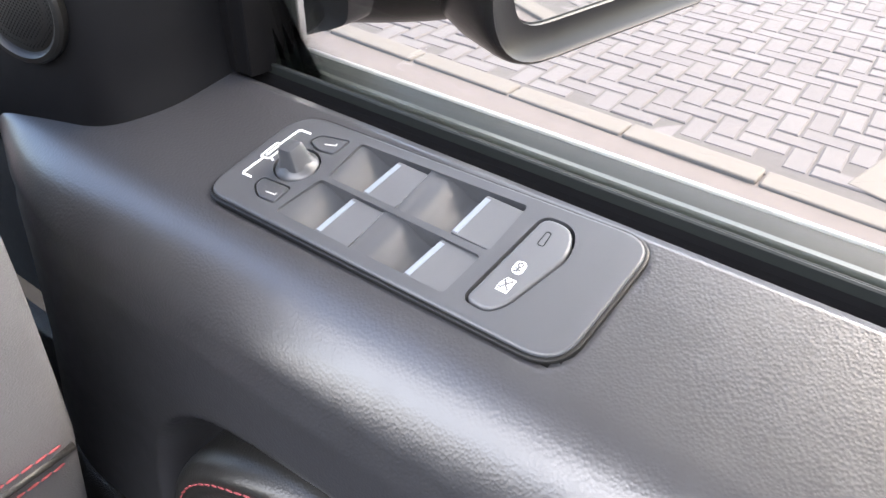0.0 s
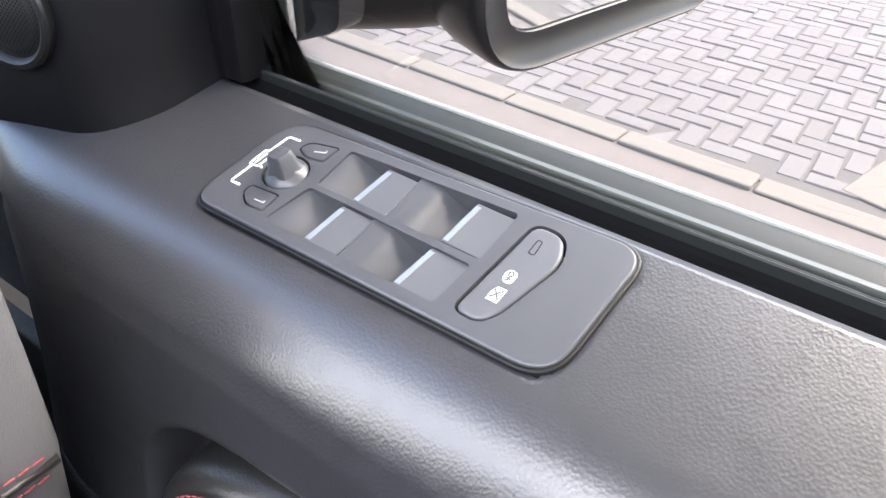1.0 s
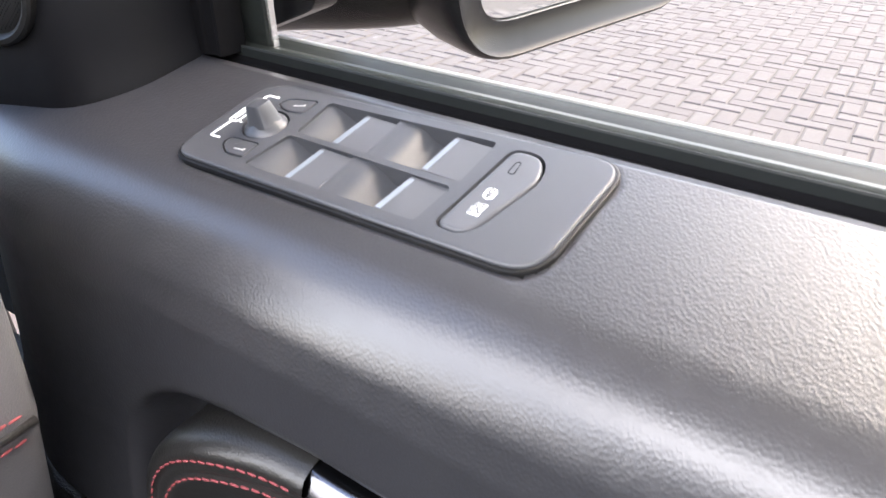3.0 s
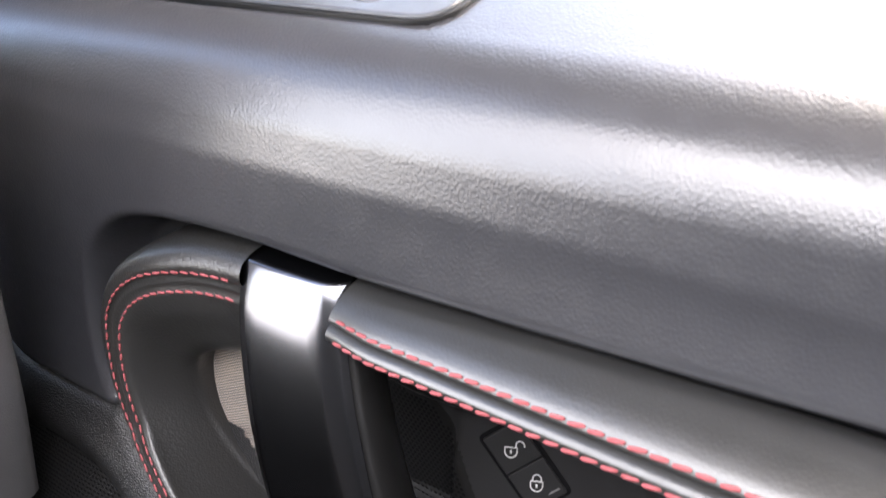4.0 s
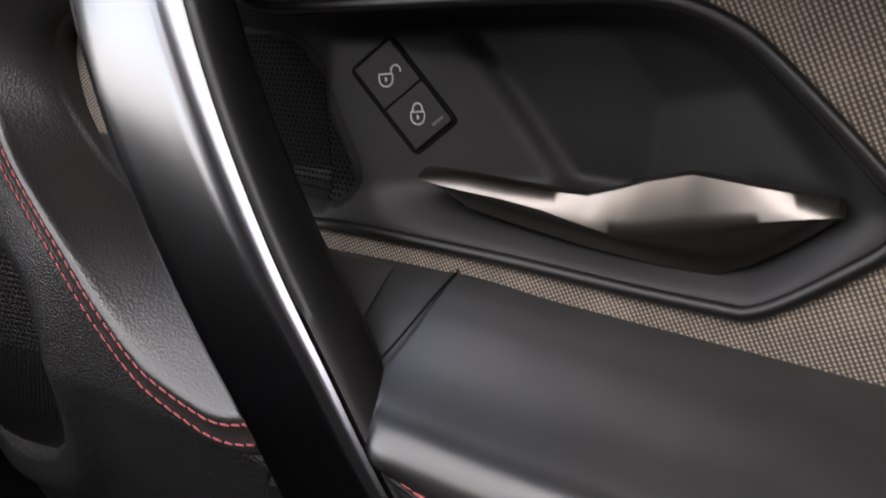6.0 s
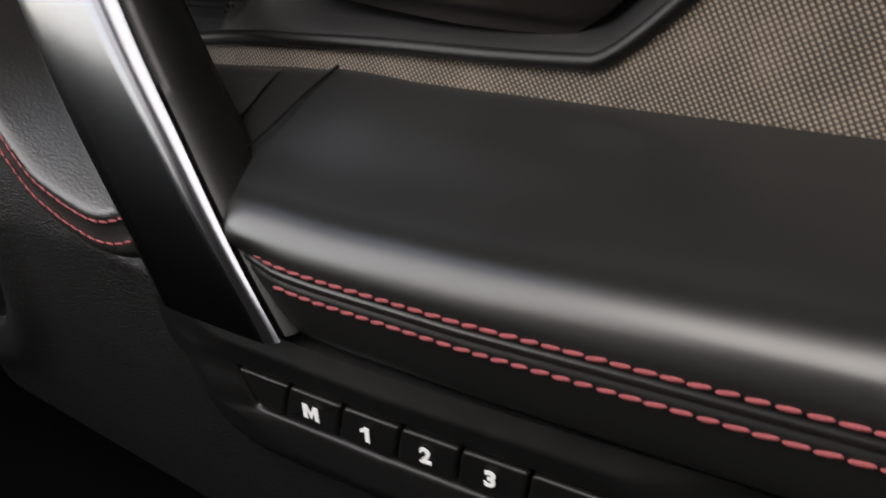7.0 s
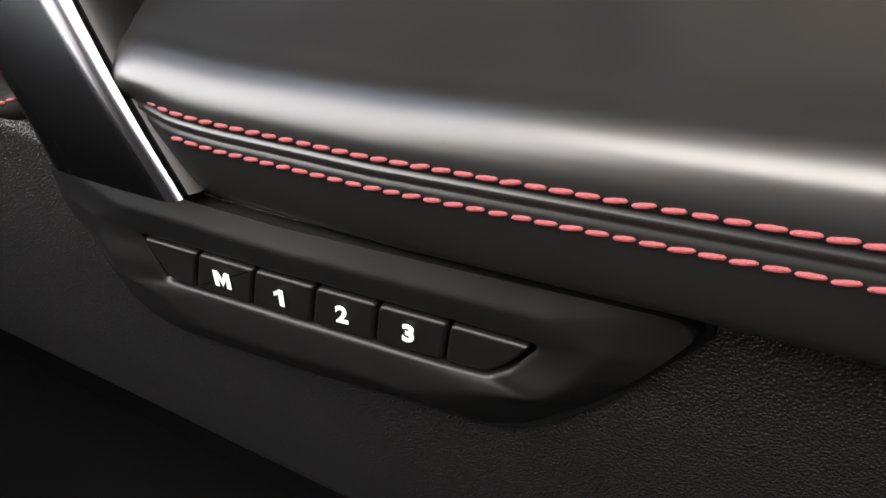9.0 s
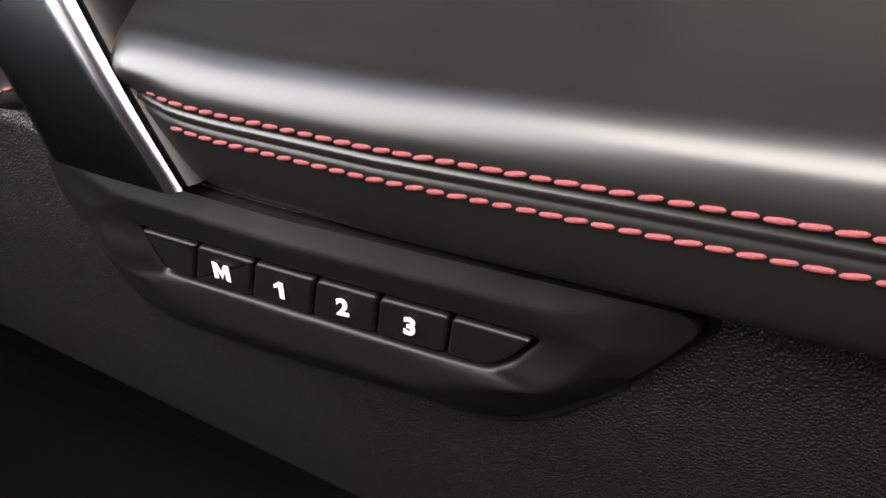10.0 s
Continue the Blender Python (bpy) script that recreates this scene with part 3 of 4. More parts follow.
MESH_AREA = rounded([(-0.145, 0.974), (-0.103, 0.9715), (-0.090, 0.9556), (-0.0715, 0.9166), (-0.0800, 0.9050), (-0.140, 0.9050)], 0.007)
MESHP = material("mesh plastic", (0.006, 0.006, 0.006), 0.55, spec=0.15)
mx_, mz_ = np.meshgrid(np.arange(-0.146, -0.066, 0.001), np.arange(0.897, 0.976, 0.001))
md = distance(mx_, mz_, MESH_AREA)


def bowl_at(x, z):
    """The hollow's depth, read from its own grid."""
    u, v = (np.asarray(x) + 0.157) / 0.0018, (np.asarray(z) - 0.893) / 0.0018
    i, j = np.clip(v.astype(int), 0, by.shape[0] - 2), np.clip(u.astype(int), 0, by.shape[1] - 2)
    u, v = u - j, v - i
    return by[i, j] * (1 - u) * (1 - v) + by[i, j + 1] * u * (1 - v) + by[i + 1, j] * (1 - u) * v + by[i + 1, j + 1] * u * v


my = bowl_at(mx_, mz_) - 0.0010 * ease(0.001, -0.002, md)
k = mx_.shape[1]
fs = [(i * k + j, i * k + j + 1, (i + 1) * k + j + 1, (i + 1) * k + j) for i in range(mx_.shape[0] - 1) for j in range(k - 1) if min(md[i, j], md[i + 1, j + 1]) < 0.001]
mesh_plate = part("tweeter_mesh", (list(zip(mx_.ravel(), my.ravel(), mz_.ravel())), fs), MESHP, bowl, "black perforated speaker mesh", 0)
part("hole_dots", dots(MESH_AREA, lambda x, z: float(bowl_at(np.array([x]), np.array([z]))[0]) - 0.0015, 0.0026, 0.00085, -0.002), RUBBER, mesh_plate, "rows of flat dark dots for the shade in fine holes", 0, "stuff")

# ---- door: window seals, pane, frame post, mirror corner with tweeter ----
def strip(name, section, mat, label, x0=-0.318, x1=REAR, sharp=30):
    return part(name, closed_loft([[(x, y, z) for y, z in section] for x in np.linspace(x0, x1, 40)]), mat, door, label, sharp)


inner_seal = strip("inner_seal", [(0.2432, 1.12), (0.2432, 1.1460), (0.2450, 1.1480), (0.2500, 1.1485), (0.2535, 1.1500), (0.2546, 1.1530), (0.2548, 1.12)], RUBBER, "black rubber seal along the window")
strip("seal_lip", [(0.2549, 1.13), (0.2549, 1.1572), (0.2555, 1.1580), (0.2563, 1.1578), (0.2568, 1.1568), (0.2574, 1.1576), (0.2584, 1.1572), (0.2588, 1.13)], SILL, "worn grey flocked seal lip")
pane = part("window_pane", closed_loft([[(x, y - max(0.0, z - 1.157) * 0.23, z) for y, z in ((0.2592, 1.12), (0.2592, 1.157), (0.2592, 1.56), (0.2628, 1.56), (0.2628, 1.157), (0.2628, 1.12))] for x in (-0.308, REAR)]), GLASS, door, "clear side window glass, closed")
pane.visible_shadow = False
strip("outer_seal", [(0.2632, 1.12), (0.2632, 1.1555), (0.2640, 1.1570), (0.2672, 1.1568), (0.2680, 1.155), (0.2680, 1.12)], SEAL, "dark green-black outer seal")
strip("window_ledge", [(0.2682, 1.10), (0.2682, 1.1545), (0.2700, 1.1555), (0.2835, 1.1555), (0.2845, 1.1548), (0.2845, 1.10)], SILL, "grey outer window ledge", -0.33)
strip("ledge_trim", [(0.2847, 1.14), (0.2847, 1.1563), (0.2852, 1.1568), (0.2860, 1.1566), (0.2864, 1.155), (0.2864, 1.14)], WHITEMETAL, "bright chrome edge trim", -0.33)
strip("outer_skin", [(0.2866, 1.14), (0.300, 1.10), (0.318, 1.00), (0.325, 0.85), (0.318, 0.60), (0.300, 0.45), (0.280, 0.45), (0.262, 1.05), (0.266, 1.12)], PAINT, "dark painted outer door skin", -0.40)

part("frame_post", closed_loft([[(x + 0.002 * (z < 1.2), y, z) for x, y in ((-0.338, 0.243), (-0.3225, 0.2425), (-0.3215, 0.2415), (-0.3195, 0.2415), (-0.3185, 0.2428), (-0.3125, 0.2432),
                                                        (-0.3115, 0.2425), (-0.3100, 0.2430), (-0.3090, 0.247), (-0.3085, 0.2585), (-0.338, 0.2585))] for z in (1.1545, 1.25, 1.35, 1.56)]), RUBBER, door, "black front window post", 30)
part("glass_run", closed_loft([[(x + 0.0035 * (1.22 - z) / 0.07, y, z) for x, y in ((-0.330, 0.2635), (-0.2985, 0.2635), (-0.2975, 0.2642), (-0.2965, 0.2665), (-0.2975, 0.269), (-0.330, 0.269))] for z in (1.1572, 1.22, 1.56)]),
     SILL, door, "grey glass run beside the post", 30)
part("run_edge", closed_loft([[(x + 0.0035 * (1.22 - z) / 0.07, y, z) for x, y in ((-0.2964, 0.2640), (-0.2952, 0.2645), (-0.2950, 0.268), (-0.2964, 0.268))] for z in (1.1574, 1.22, 1.56)]), BRIGHT, door, "thin bright edge", 30)

SAIL = rounded([(-0.47, 0.150), (-0.3465, 0.1815), (-0.3290, 0.2090), (-0.3235, 0.2425), (-0.3235, 0.262), (-0.47, 0.262)], [0.01, 0.016, 0.012, 0.002, 0.002, 0.01], 7)
rings = []
for z, d in ((1.120, 0.0), (1.1400, -0.0010), (1.1430, 0.0), (1.17, 0.0012), (1.23, 0.004), (1.30, 0.009), (1.40, 0.018)):
    rings.append([(u, v, z + (v - 0.19) * 0.26 * (z < 1.15)) for u, v in inset(SAIL, d)])
sail = part("mirror_corner", closed_loft(rings), COVER, door, "dark satin cover at the mirror corner", 50)
face_n = Vector((0.25, -0.97, 0.04)).normalized()
tw_at = Vector((-0.3790, 0.1728, 1.1915))
ring = part("tweeter_ring", lathe([(0.0215, -0.004), (0.0265, -0.004), (0.0272, 0.0008), (0.0262, 0.0022), (0.0240, 0.0024), (0.0222, 0.0010), (0.0215, -0.0010)], tw_at, face_n, 48), SATIN, sail, "round black tweeter ring")
part("tweeter_grille", lathe([(0.0216, -0.003), (0.0216, -0.0006), (0.017, 0.0004), (0.010, 0.0010), (0.001, 0.0012)], tw_at, face_n, 48), SATIN, sail, "fine black tweeter grille")
q = Vector((0, 0, 1)).rotation_difference(face_n).to_matrix()
# flat black dots on the grille, colour for the shade inside its holes
vs, fs = [], []
for i in range(-12, 13):
    for j in range(-12, 13):
        a, b = (i + 0.5 * (j % 2)) * 0.0017, j * 0.00147
        if a * a + b * b < 0.0203 ** 2:
            o = len(vs)
            hh = 0.0015 - 0.0019 * (a * a + b * b) / 0.0216 ** 2
            vs += [tuple(tw_at + q @ Vector((a + 0.00052 * math.cos(t), b + 0.00052 * math.sin(t), hh))) for t in np.arange(6) * math.pi / 3]
            fs.append(tuple(range(o, o + 6)))
part("hole_dots", (vs, fs), RUBBER, sail, "flat dark dots for the shade in fine holes", 0, "stuff")

# ---- window switch panel in the door's top ----
PO = Vector((-0.1785, 0.207, 1.139 + SLOPE * (0.207 - 0.178)))
PV = Vector((0, 1, SLOPE)).normalized()
PN = Vector((0, -SLOPE, 1)).normalized()
CV = PV.y


def on_panel(u, v, h):
    """From plan x, plan y and height above the panel's face."""
    return tuple(PO + Vector((u - PO.x, 0, 0)) + PV * ((v - PO.y) / CV) + PN * h)


panel = thing("window_switch_panel", on_panel(-0.1785, 0.207, -0.004), "dark grey switch panel with four window switches and mirror joystick", "switch panel")
WELL_D = rounded([(-0.2232, 0.2062), (-0.1415, 0.2055), (-0.1405, 0.2318), (-0.2235, 0.2290)], 0.0022, 4)
WELL_I = rounded([(-0.2290, 0.1808), (-0.1450, 0.1815), (-0.1427, 0.2022), (-0.2245, 0.2036)], 0.0022, 4)
LOCK = rounded([(-0.1385, 0.1826), (-0.1330, 0.2310), (-0.1190, 0.2312), (-0.1135, 0.2180), (-0.1220, 0.1880), (-0.1270, 0.1820)], [0.0050, 0.0055, 0.009, 0.012, 0.012, 0.006], 6)
JOY = (-0.2400, 0.2052)
JOYHOLE = [(JOY[0] + 0.0106 * math.cos(a), JOY[1] + 0.0106 * math.sin(a) * CV) for a in np.linspace(0, 2 * math.pi, 36, endpoint=False)]
B1 = rounded([(-0.2320, 0.1833), (-0.2425, 0.1826), (-0.2488, 0.1880), (-0.2480, 0.1930), (-0.2320, 0.1940)], [0.002, 0.006, 0.005, 0.003, 0.002], 5)
B2 = rounded([(-0.2295, 0.2172), (-0.2390, 0.2158), (-0.2462, 0.2190), (-0.2440, 0.2250), (-0.2285, 0.2282)], [0.002, 0.003, 0.0025, 0.005, 0.0025], 5)


def cutter(outline):
    return plate(outline, on_panel, 0.004, 0, low=-0.0105)


rim = plate(OUT, on_panel, 0.0, 0.0011, 3, low=-0.013)
body = finish("faceplate", cut(rim, [cutter(o) for o in (WELL_D, WELL_I, LOCK, JOYHOLE, B1, B2)]), PANEL, panel, "smooth anthracite faceplate", 40)
finish("plinth", cut(plate(inset(OUT, -0.0016), on_panel, -0.0012, 0.0008, low=-0.008), [plate(inset(OUT, 0.002), on_panel, 0.01, 0, low=-0.02)]), SATIN, panel, "thin dark base edge", 40)

FLOOR = [(-0.2290, -0.0006), (-0.2220, -0.0014), (-0.2170, -0.0034), (-0.2120, -0.0068), (-0.2075, -0.0092), (-0.2050, -0.0098), (-0.2040, -0.0098)]
HUMP = [(-0.1871, -0.0098), (-0.1870, -0.0013), (-0.1820, -0.0013), (-0.1772, -0.0017), (-0.1735, -0.0034), (-0.1700, -0.0066), (-0.1660, -0.0090), (-0.1600, -0.0098), (-0.1590, -0.0098)]


def across(profile, v0, v1, shift=0.0):
    sec = smooth_line(profile, 30)
    return closed_loft([[on_panel(x + shift, v, h) for x, h in sec] + [on_panel(profile[-1][0] + shift, v, -0.0104), on_panel(profile[0][0] + shift, v, -0.0104)] for v in (v0, v1)])


def window_switch(x0, x1, v0, v1, slant):
    """A rocker with a bright strip on its leading edge."""
    def to(u, v, h):
        return on_panel(u + (v - v0) * slant, v, h - 0.0006 * (u - x0) / (x1 - x0))
    key = part("window_switch", plate(rounded([(x0, v0), (x1, v0), (x1, v1), (x0, v1)], 0.0009, 3), to, -0.0008, 0.0005, low=-0.0104), KEY, panel, "grey rocker switch with a silver strip")
    part("silver_strip", plate([(x0 + 0.0004, v0 + 0.0008), (x0 + 0.0028, v0 + 0.0008), (x0 + 0.0028, v1 - 0.0016), (x0 + 0.0004, v1 - 0.0016)], to, -0.00055, 0.0001, low=-0.0012), STRIP, key, "silver strip")
    return key


part("well_floor", across(FLOOR, 0.2060, 0.2300), PANEL, panel, "scooped finger well")
part("well_floor", across(HUMP, 0.2060, 0.2310), PANEL, panel, "scooped finger well")
part("well_floor", across(FLOOR, 0.1806, 0.2036, -0.0030), PANEL, panel, "scooped finger well")
part("well_floor", across(HUMP, 0.1810, 0.2030, -0.0030), PANEL, panel, "scooped finger well")
window_switch(-0.2044, -0.1873, 0.2066, 0.2284, 0.10)
window_switch(-0.1601, -0.1412, 0.2068, 0.2298, 0.08)
window_switch(-0.2078, -0.1908, 0.1814, 0.2026, 0.10)
window_switch(-0.1636, -0.1452, 0.1816, 0.2024, 0.14)

lock_key = part("rear_lock_button", plate(inset(LOCK, 0.0011), on_panel, 0.0002, 0.0012, 3, low=-0.0104), KEY, panel, "grey rear window lock button with white symbols")


def flat(name, outlines, parent, mat=WHITE, h=0.0003, label="white printed symbol"):
    geos = [plate(o, on_panel, h + 0.0001, 0, low=h - 0.0006) for o in outlines]
    return part(name, merge(*geos), mat, parent, label, 0)


def line_strip(points, w):
    """Short bars along a line of plan points."""
    out = []
    for a, b in zip(points, points[1:]):
        a, b = np.array(a), np.array(b)
        t = (b - a) / np.linalg.norm(b - a)
        n = np.array((-t[1], t[0])) * w / 2
        e = t * w * 0.35
        out.append([tuple(a - e + n), tuple(b + e + n), tuple(b + e - n), tuple(a - e - n)])
    return out


def ring_strip(c, rx, ry, w, n=16, a0=0.0, a1=2 * math.pi):
    p = [(c[0] + rx * math.cos(a), c[1] + ry * math.sin(a)) for a in np.linspace(a0, a1, n + 1)]
    return line_strip(p, w)


flat("lock_symbol", [rounded([(-0.1297, 0.2012), (-0.1253, 0.2012), (-0.1253, 0.2072), (-0.1297, 0.2072)], 0.0022, 4)], lock_key)
flat("lock_symbol_mark", ring_strip((-0.1275, 0.2054), 0.0009, 0.0010, 0.0006) + line_strip([(-0.1275, 0.2045), (-0.1275, 0.2022)], 0.0007) + line_strip([(-0.1286, 0.2036), (-0.1264, 0.2030)], 0.0006)
     + line_strip([(-0.1275, 0.2028), (-0.1285, 0.2018)], 0.0006), lock_key, KEY, 0.0005, "grey mark in the symbol")
flat("window_symbol", [[(-0.1300, 0.1922), (-0.1254, 0.1922), (-0.1250, 0.1986), (-0.1287, 0.1986), (-0.1300, 0.1957)]], lock_key)
flat("window_symbol_mark", line_strip([(-0.1289, 0.1937), (-0.1260, 0.1976)], 0.0007) + line_strip([(-0.1287, 0.1971), (-0.1261, 0.1936)], 0.0007) + line_strip([(-0.1295, 0.1928), (-0.1259, 0.1928), (-0.1256, 0.1981), (-0.1284, 0.1981), (-0.1295, 0.1956), (-0.1295, 0.1928)], 0.00025), lock_key, KEY, 0.0005, "grey mark in the symbol")
flat("lamp_window", line_strip(rounded([(-0.1277, 0.2168), (-0.1252, 0.2168), (-0.1256, 0.2238), (-0.1276, 0.2238)], 0.0008, 3) + [(-0.1277, 0.2176)], 0.0003), lock_key, RUBBER, 0.0002, "small outlined lamp window")

dome = part("joystick_base", lathe([(0.0098, -0.0105), (0.0098, -0.0010), (0.0092, 0.0000), (0.0080, 0.0008), (0.0064, 0.0020), (0.0058, 0.0027), (0.0050, 0.0032)], on_panel(*JOY, 0), PN, 40), PANEL, panel, "round joystick base")
stick_axis = (PN + Vector((-0.10, 0.05, 0))).normalized()
q = Vector((0, 0, 1)).rotation_difference(stick_axis).to_matrix()
stalk = []
for h, r in ((0.0012, 0.0064), (0.0030, 0.0058), (0.0060, 0.0051), (0.0092, 0.0045), (0.0104, 0.0040), (0.0108, 0.0030)):
    stalk.append([tuple(Vector(on_panel(*JOY, 0)) + q @ Vector((u, v, h))) for u, v in rounded([(-r, -r), (r, -r), (r, r), (-r, r)], r * 0.55, 4)])
part("joystick", closed_loft(stalk), PANEL, panel, "grey mirror joystick", 25)
for o, line in ((B1, [(-0.2400, 0.1868), (-0.2352, 0.1871), (-0.2352, 0.1880)]), (B2, [(-0.2375, 0.2206), (-0.2325, 0.2222), (-0.2328, 0.2232)])):
    key = part("mirror_button", plate(inset(o, 0.0008), on_panel, 0.0003, 0.0006, 2, low=-0.0104), PANEL, panel, "small mirror selector button")
    flat("button_mark", line_strip(line, 0.0005), key, GREYPRINT, 0.0004, "thin grey mark")
flat("mirror_symbol", line_strip([(-0.2528, 0.1900), (-0.2572, 0.1898), (-0.2578, 0.1908), (-0.2568, 0.2012)], 0.0009) + line_strip([(-0.2562, 0.2122), (-0.2552, 0.2218), (-0.2540, 0.2228), (-0.2488, 0.2230)], 0.0009)
     + line_strip(rounded([(-0.2586, 0.2014), (-0.2538, 0.2020), (-0.2534, 0.2108), (-0.2582, 0.2116)], 0.0012, 3) + [(-0.2586, 0.2026)], 0.0008)
     + line_strip([(-0.2536, 0.2030), (-0.2518, 0.2022)], 0.0010) + line_strip([(-0.2534, 0.2100), (-0.2516, 0.2110)], 0.0010) + line_strip([(-0.2566, 0.2034), (-0.2562, 0.2096)], 0.0008), panel, WHITE, 0.0003, "white car and mirror symbol")

# ---- grab handle ----
BAR = np.array([(1.0485, -0.1635, -0.1125, 0.1315), (1.030, -0.1605, -0.1085, 0.1222), (1.000, -0.1545, -0.0995, 0.1130), (0.970, -0.1465, -0.0885, 0.1060), (0.940, -0.1350, -0.0750, 0.0998),
                (0.910, -0.1200, -0.0590, 0.0940), (0.880, -0.1025, -0.0400, 0.0885), (0.855, -0.0850, -0.0240, 0.0838), (0.835, -0.0715, -0.0110, 0.0808), (0.8185, -0.0640, -0.0010, 0.0792)])
grab = thing("grab_handle", (-0.04, 0.095, 0.8185), "satin chrome door grab handle with a black rear side", "grab handle")
bar = smooth_line(BAR, 46)


def bar_ring(z, xl, xr, y):
    w = xr - xl
    e = 0.0055 + 0.0055 * max(0.0, min(1.0, (z - 0.84) / 0.15))
    pts = [(xl + 0.003, y + 0.020), (xl, y + 0.010), (xl + 0.0004, y + 0.0045), (xl + 0.0022, y + 0.0014), (xl + 0.006, y + 0.0002)]
    pts += [(xl + 0.006 + (w - e - 0.009) * t, y - 0.0004 * math.sin(math.pi * t)) for t in (0.03, 0.2, 0.4, 0.6, 0.8, 0.97, 1.0)]
    q = e / 0.011
    pts += [(xr - e * 0.85, y + 0.0002 * q), (xr - e * 0.6, y + 0.0010 * q), (xr - e * 0.3, y + 0.0028 * q), (xr - 0.0012 * q, y + 0.0050 * q), (xr, y + 0.0072 * q), (xr - 0.0012, y + 0.0085 * q + 0.0004), (xr - 0.008, y + 0.020)]
    return [(a, b, z) for a, b in pts]


rings = [bar_ring(*r) for r in bar]
top = np.array(rings[0])
crown = []
for dz, back in ((0.0008, 0.0010), (0.0012, 0.0026), (0.0012, 0.0045)):
    c = top.copy()
    c[:, 2] += dz
    c[:, 1] = np.minimum(c[:, 1] + back, top[:, 1].max() + 0.004)
    crown.insert(0, [tuple(v) for v in c])
part("face", closed_loft(crown + rings), CHROME, grab, "polished satin chrome face", 40)
side = []
for z, xl, xr, y in bar[2:]:
    w = xr - xl
    q = min(1.0, 0.5 + 0.5 * (z - 0.84) / 0.15) if z > 0.84 else 0.5
    side.append([(xr - 0.009, y + 0.0075, z), (xr - 0.0005, y + 0.0040 + 0.0046 * q, z), (xr + 0.0012, y + 0.0065 + 0.005 * q, z), (xr + 0.0018, y + 0.018, z), (xr + 0.0008, y + 0.027, z), (xr - 0.004, y + 0.033, z),
                 (xr - 0.02, y + 0.036, z), (xl + 0.010, y + 0.034, z), (xl + 0.004, y + 0.022, z), (xl + 0.0045, y + 0.012, z)])
part("rear_side", closed_loft(side), SATIN, grab, "black moulded rear side", 60)

# added filler, black in place of the narrow gap's shade
part("gap_block", box(-0.1660, -0.1085, 0.1340, 0.160, 1.015, 1.0400, 0.003), RUBBER, grab, "added black block for the shaded gap behind the bar top")

# ---- release handle ----
release = thing("release_handle", (0.04, 0.175, 0.90), "brushed silver door release lever with a pointed grip", "door handle")
HX = [-0.0405, -0.034, -0.022, -0.005, 0.010, 0.025, 0.036, 0.046, 0.0585, 0.068, 0.078, 0.088, 0.0985, 0.1005]
HT = [0.9250, 0.9253, 0.9253, 0.9243, 0.9236, 0.9240, 0.9280, 0.9322, 0.9360, 0.9352, 0.9343, 0.9337, 0.9328, 0.9305]
HM = [0.9232, 0.9222, 0.9210, 0.9200, 0.9182, 0.9150, 0.9130, 0.9135, 0.9175, 0.9215, 0.9250, 0.9275, 0.9300, 0.9300]
HB = [0.9215, 0.9180, 0.9115, 0.9085, 0.9062, 0.9040, 0.9030, 0.9022, 0.9016, 0.9020, 0.9080, 0.9160, 0.9262, 0.9290]
rings = []
for x in np.concatenate([np.linspace(-0.0405, 0.1005, 70)]):
    t, m, b = (float(np.interp(x, HX, c)) for c in (HT, HM, HB))
    y0 = 0.1590
    rings.append([(x, y0 + 0.010, t - 0.0005), (x, y0 + 0.0070, t), (x, y0 + 0.0050, t - 0.0004), (x, y0 + 0.0012, m + (t - m) * 0.35), (x, y0, m), (x, y0 + 0.0005, m - (m - b) * 0.15),
                  (x, y0 + 0.0040, b + (m - b) * 0.25), (x, y0 + 0.0055, b), (x, y0 + 0.0075, b + 0.0003), (x, y0 + 0.012, (t + b) / 2)])
part("lever", closed_loft(rings), SILVER, release, "brushed silver lever", 32)
part("pivot", closed_loft([[(x, y, z) for x, z in ((0.030, 0.9170), (0.062, 0.9220), (0.062, 0.9090), (0.030, 0.9090))] for y in (0.1655, 0.206)]), HOLLOWP, release, "black pivot behind the lever")

# ---- lock switch ----
L = Vector((-0.0578, 0.1812, 0.9475))
E1 = Vector((0.013, 0.009, 0.011)).normalized()
E2 = Vector((0.027, 0.0, -0.030))
E2 = (E2 - E1 * E2.dot(E1)).normalized()
EN = E2.cross(E1).normalized()
if EN.y > 0:
    EN = -EN


def on_lock(u, v, h):
    return tuple(L + E1 * u + E2 * v + EN * h)


locks = thing("lock_switch", on_lock(0, 0, 0), "black door lock switch with two padlock keys", "switch")
part("surround", plate(rounded([(-0.0113, -0.0218), (0.0113, -0.0218), (0.0113, 0.0218), (-0.0113, 0.0218)], 0.0032), on_lock, 0.0008, 0.0004, low=-0.004), RUBBER, locks, "black surround")
keys = []
for v0, v1, lab in ((-0.0199, -0.0003, "black unlock key with open padlock symbol"), (0.0003, 0.0199, "black lock key with closed padlock symbol")):
    keys.append(part("lock_key", plate(rounded([(-0.0094, v0), (0.0094, v0), (0.0094, v1), (-0.0094, v1)], 0.0009), on_lock, 0.0022, 0.0005, low=0.0002), HOLLOWP, locks, lab))


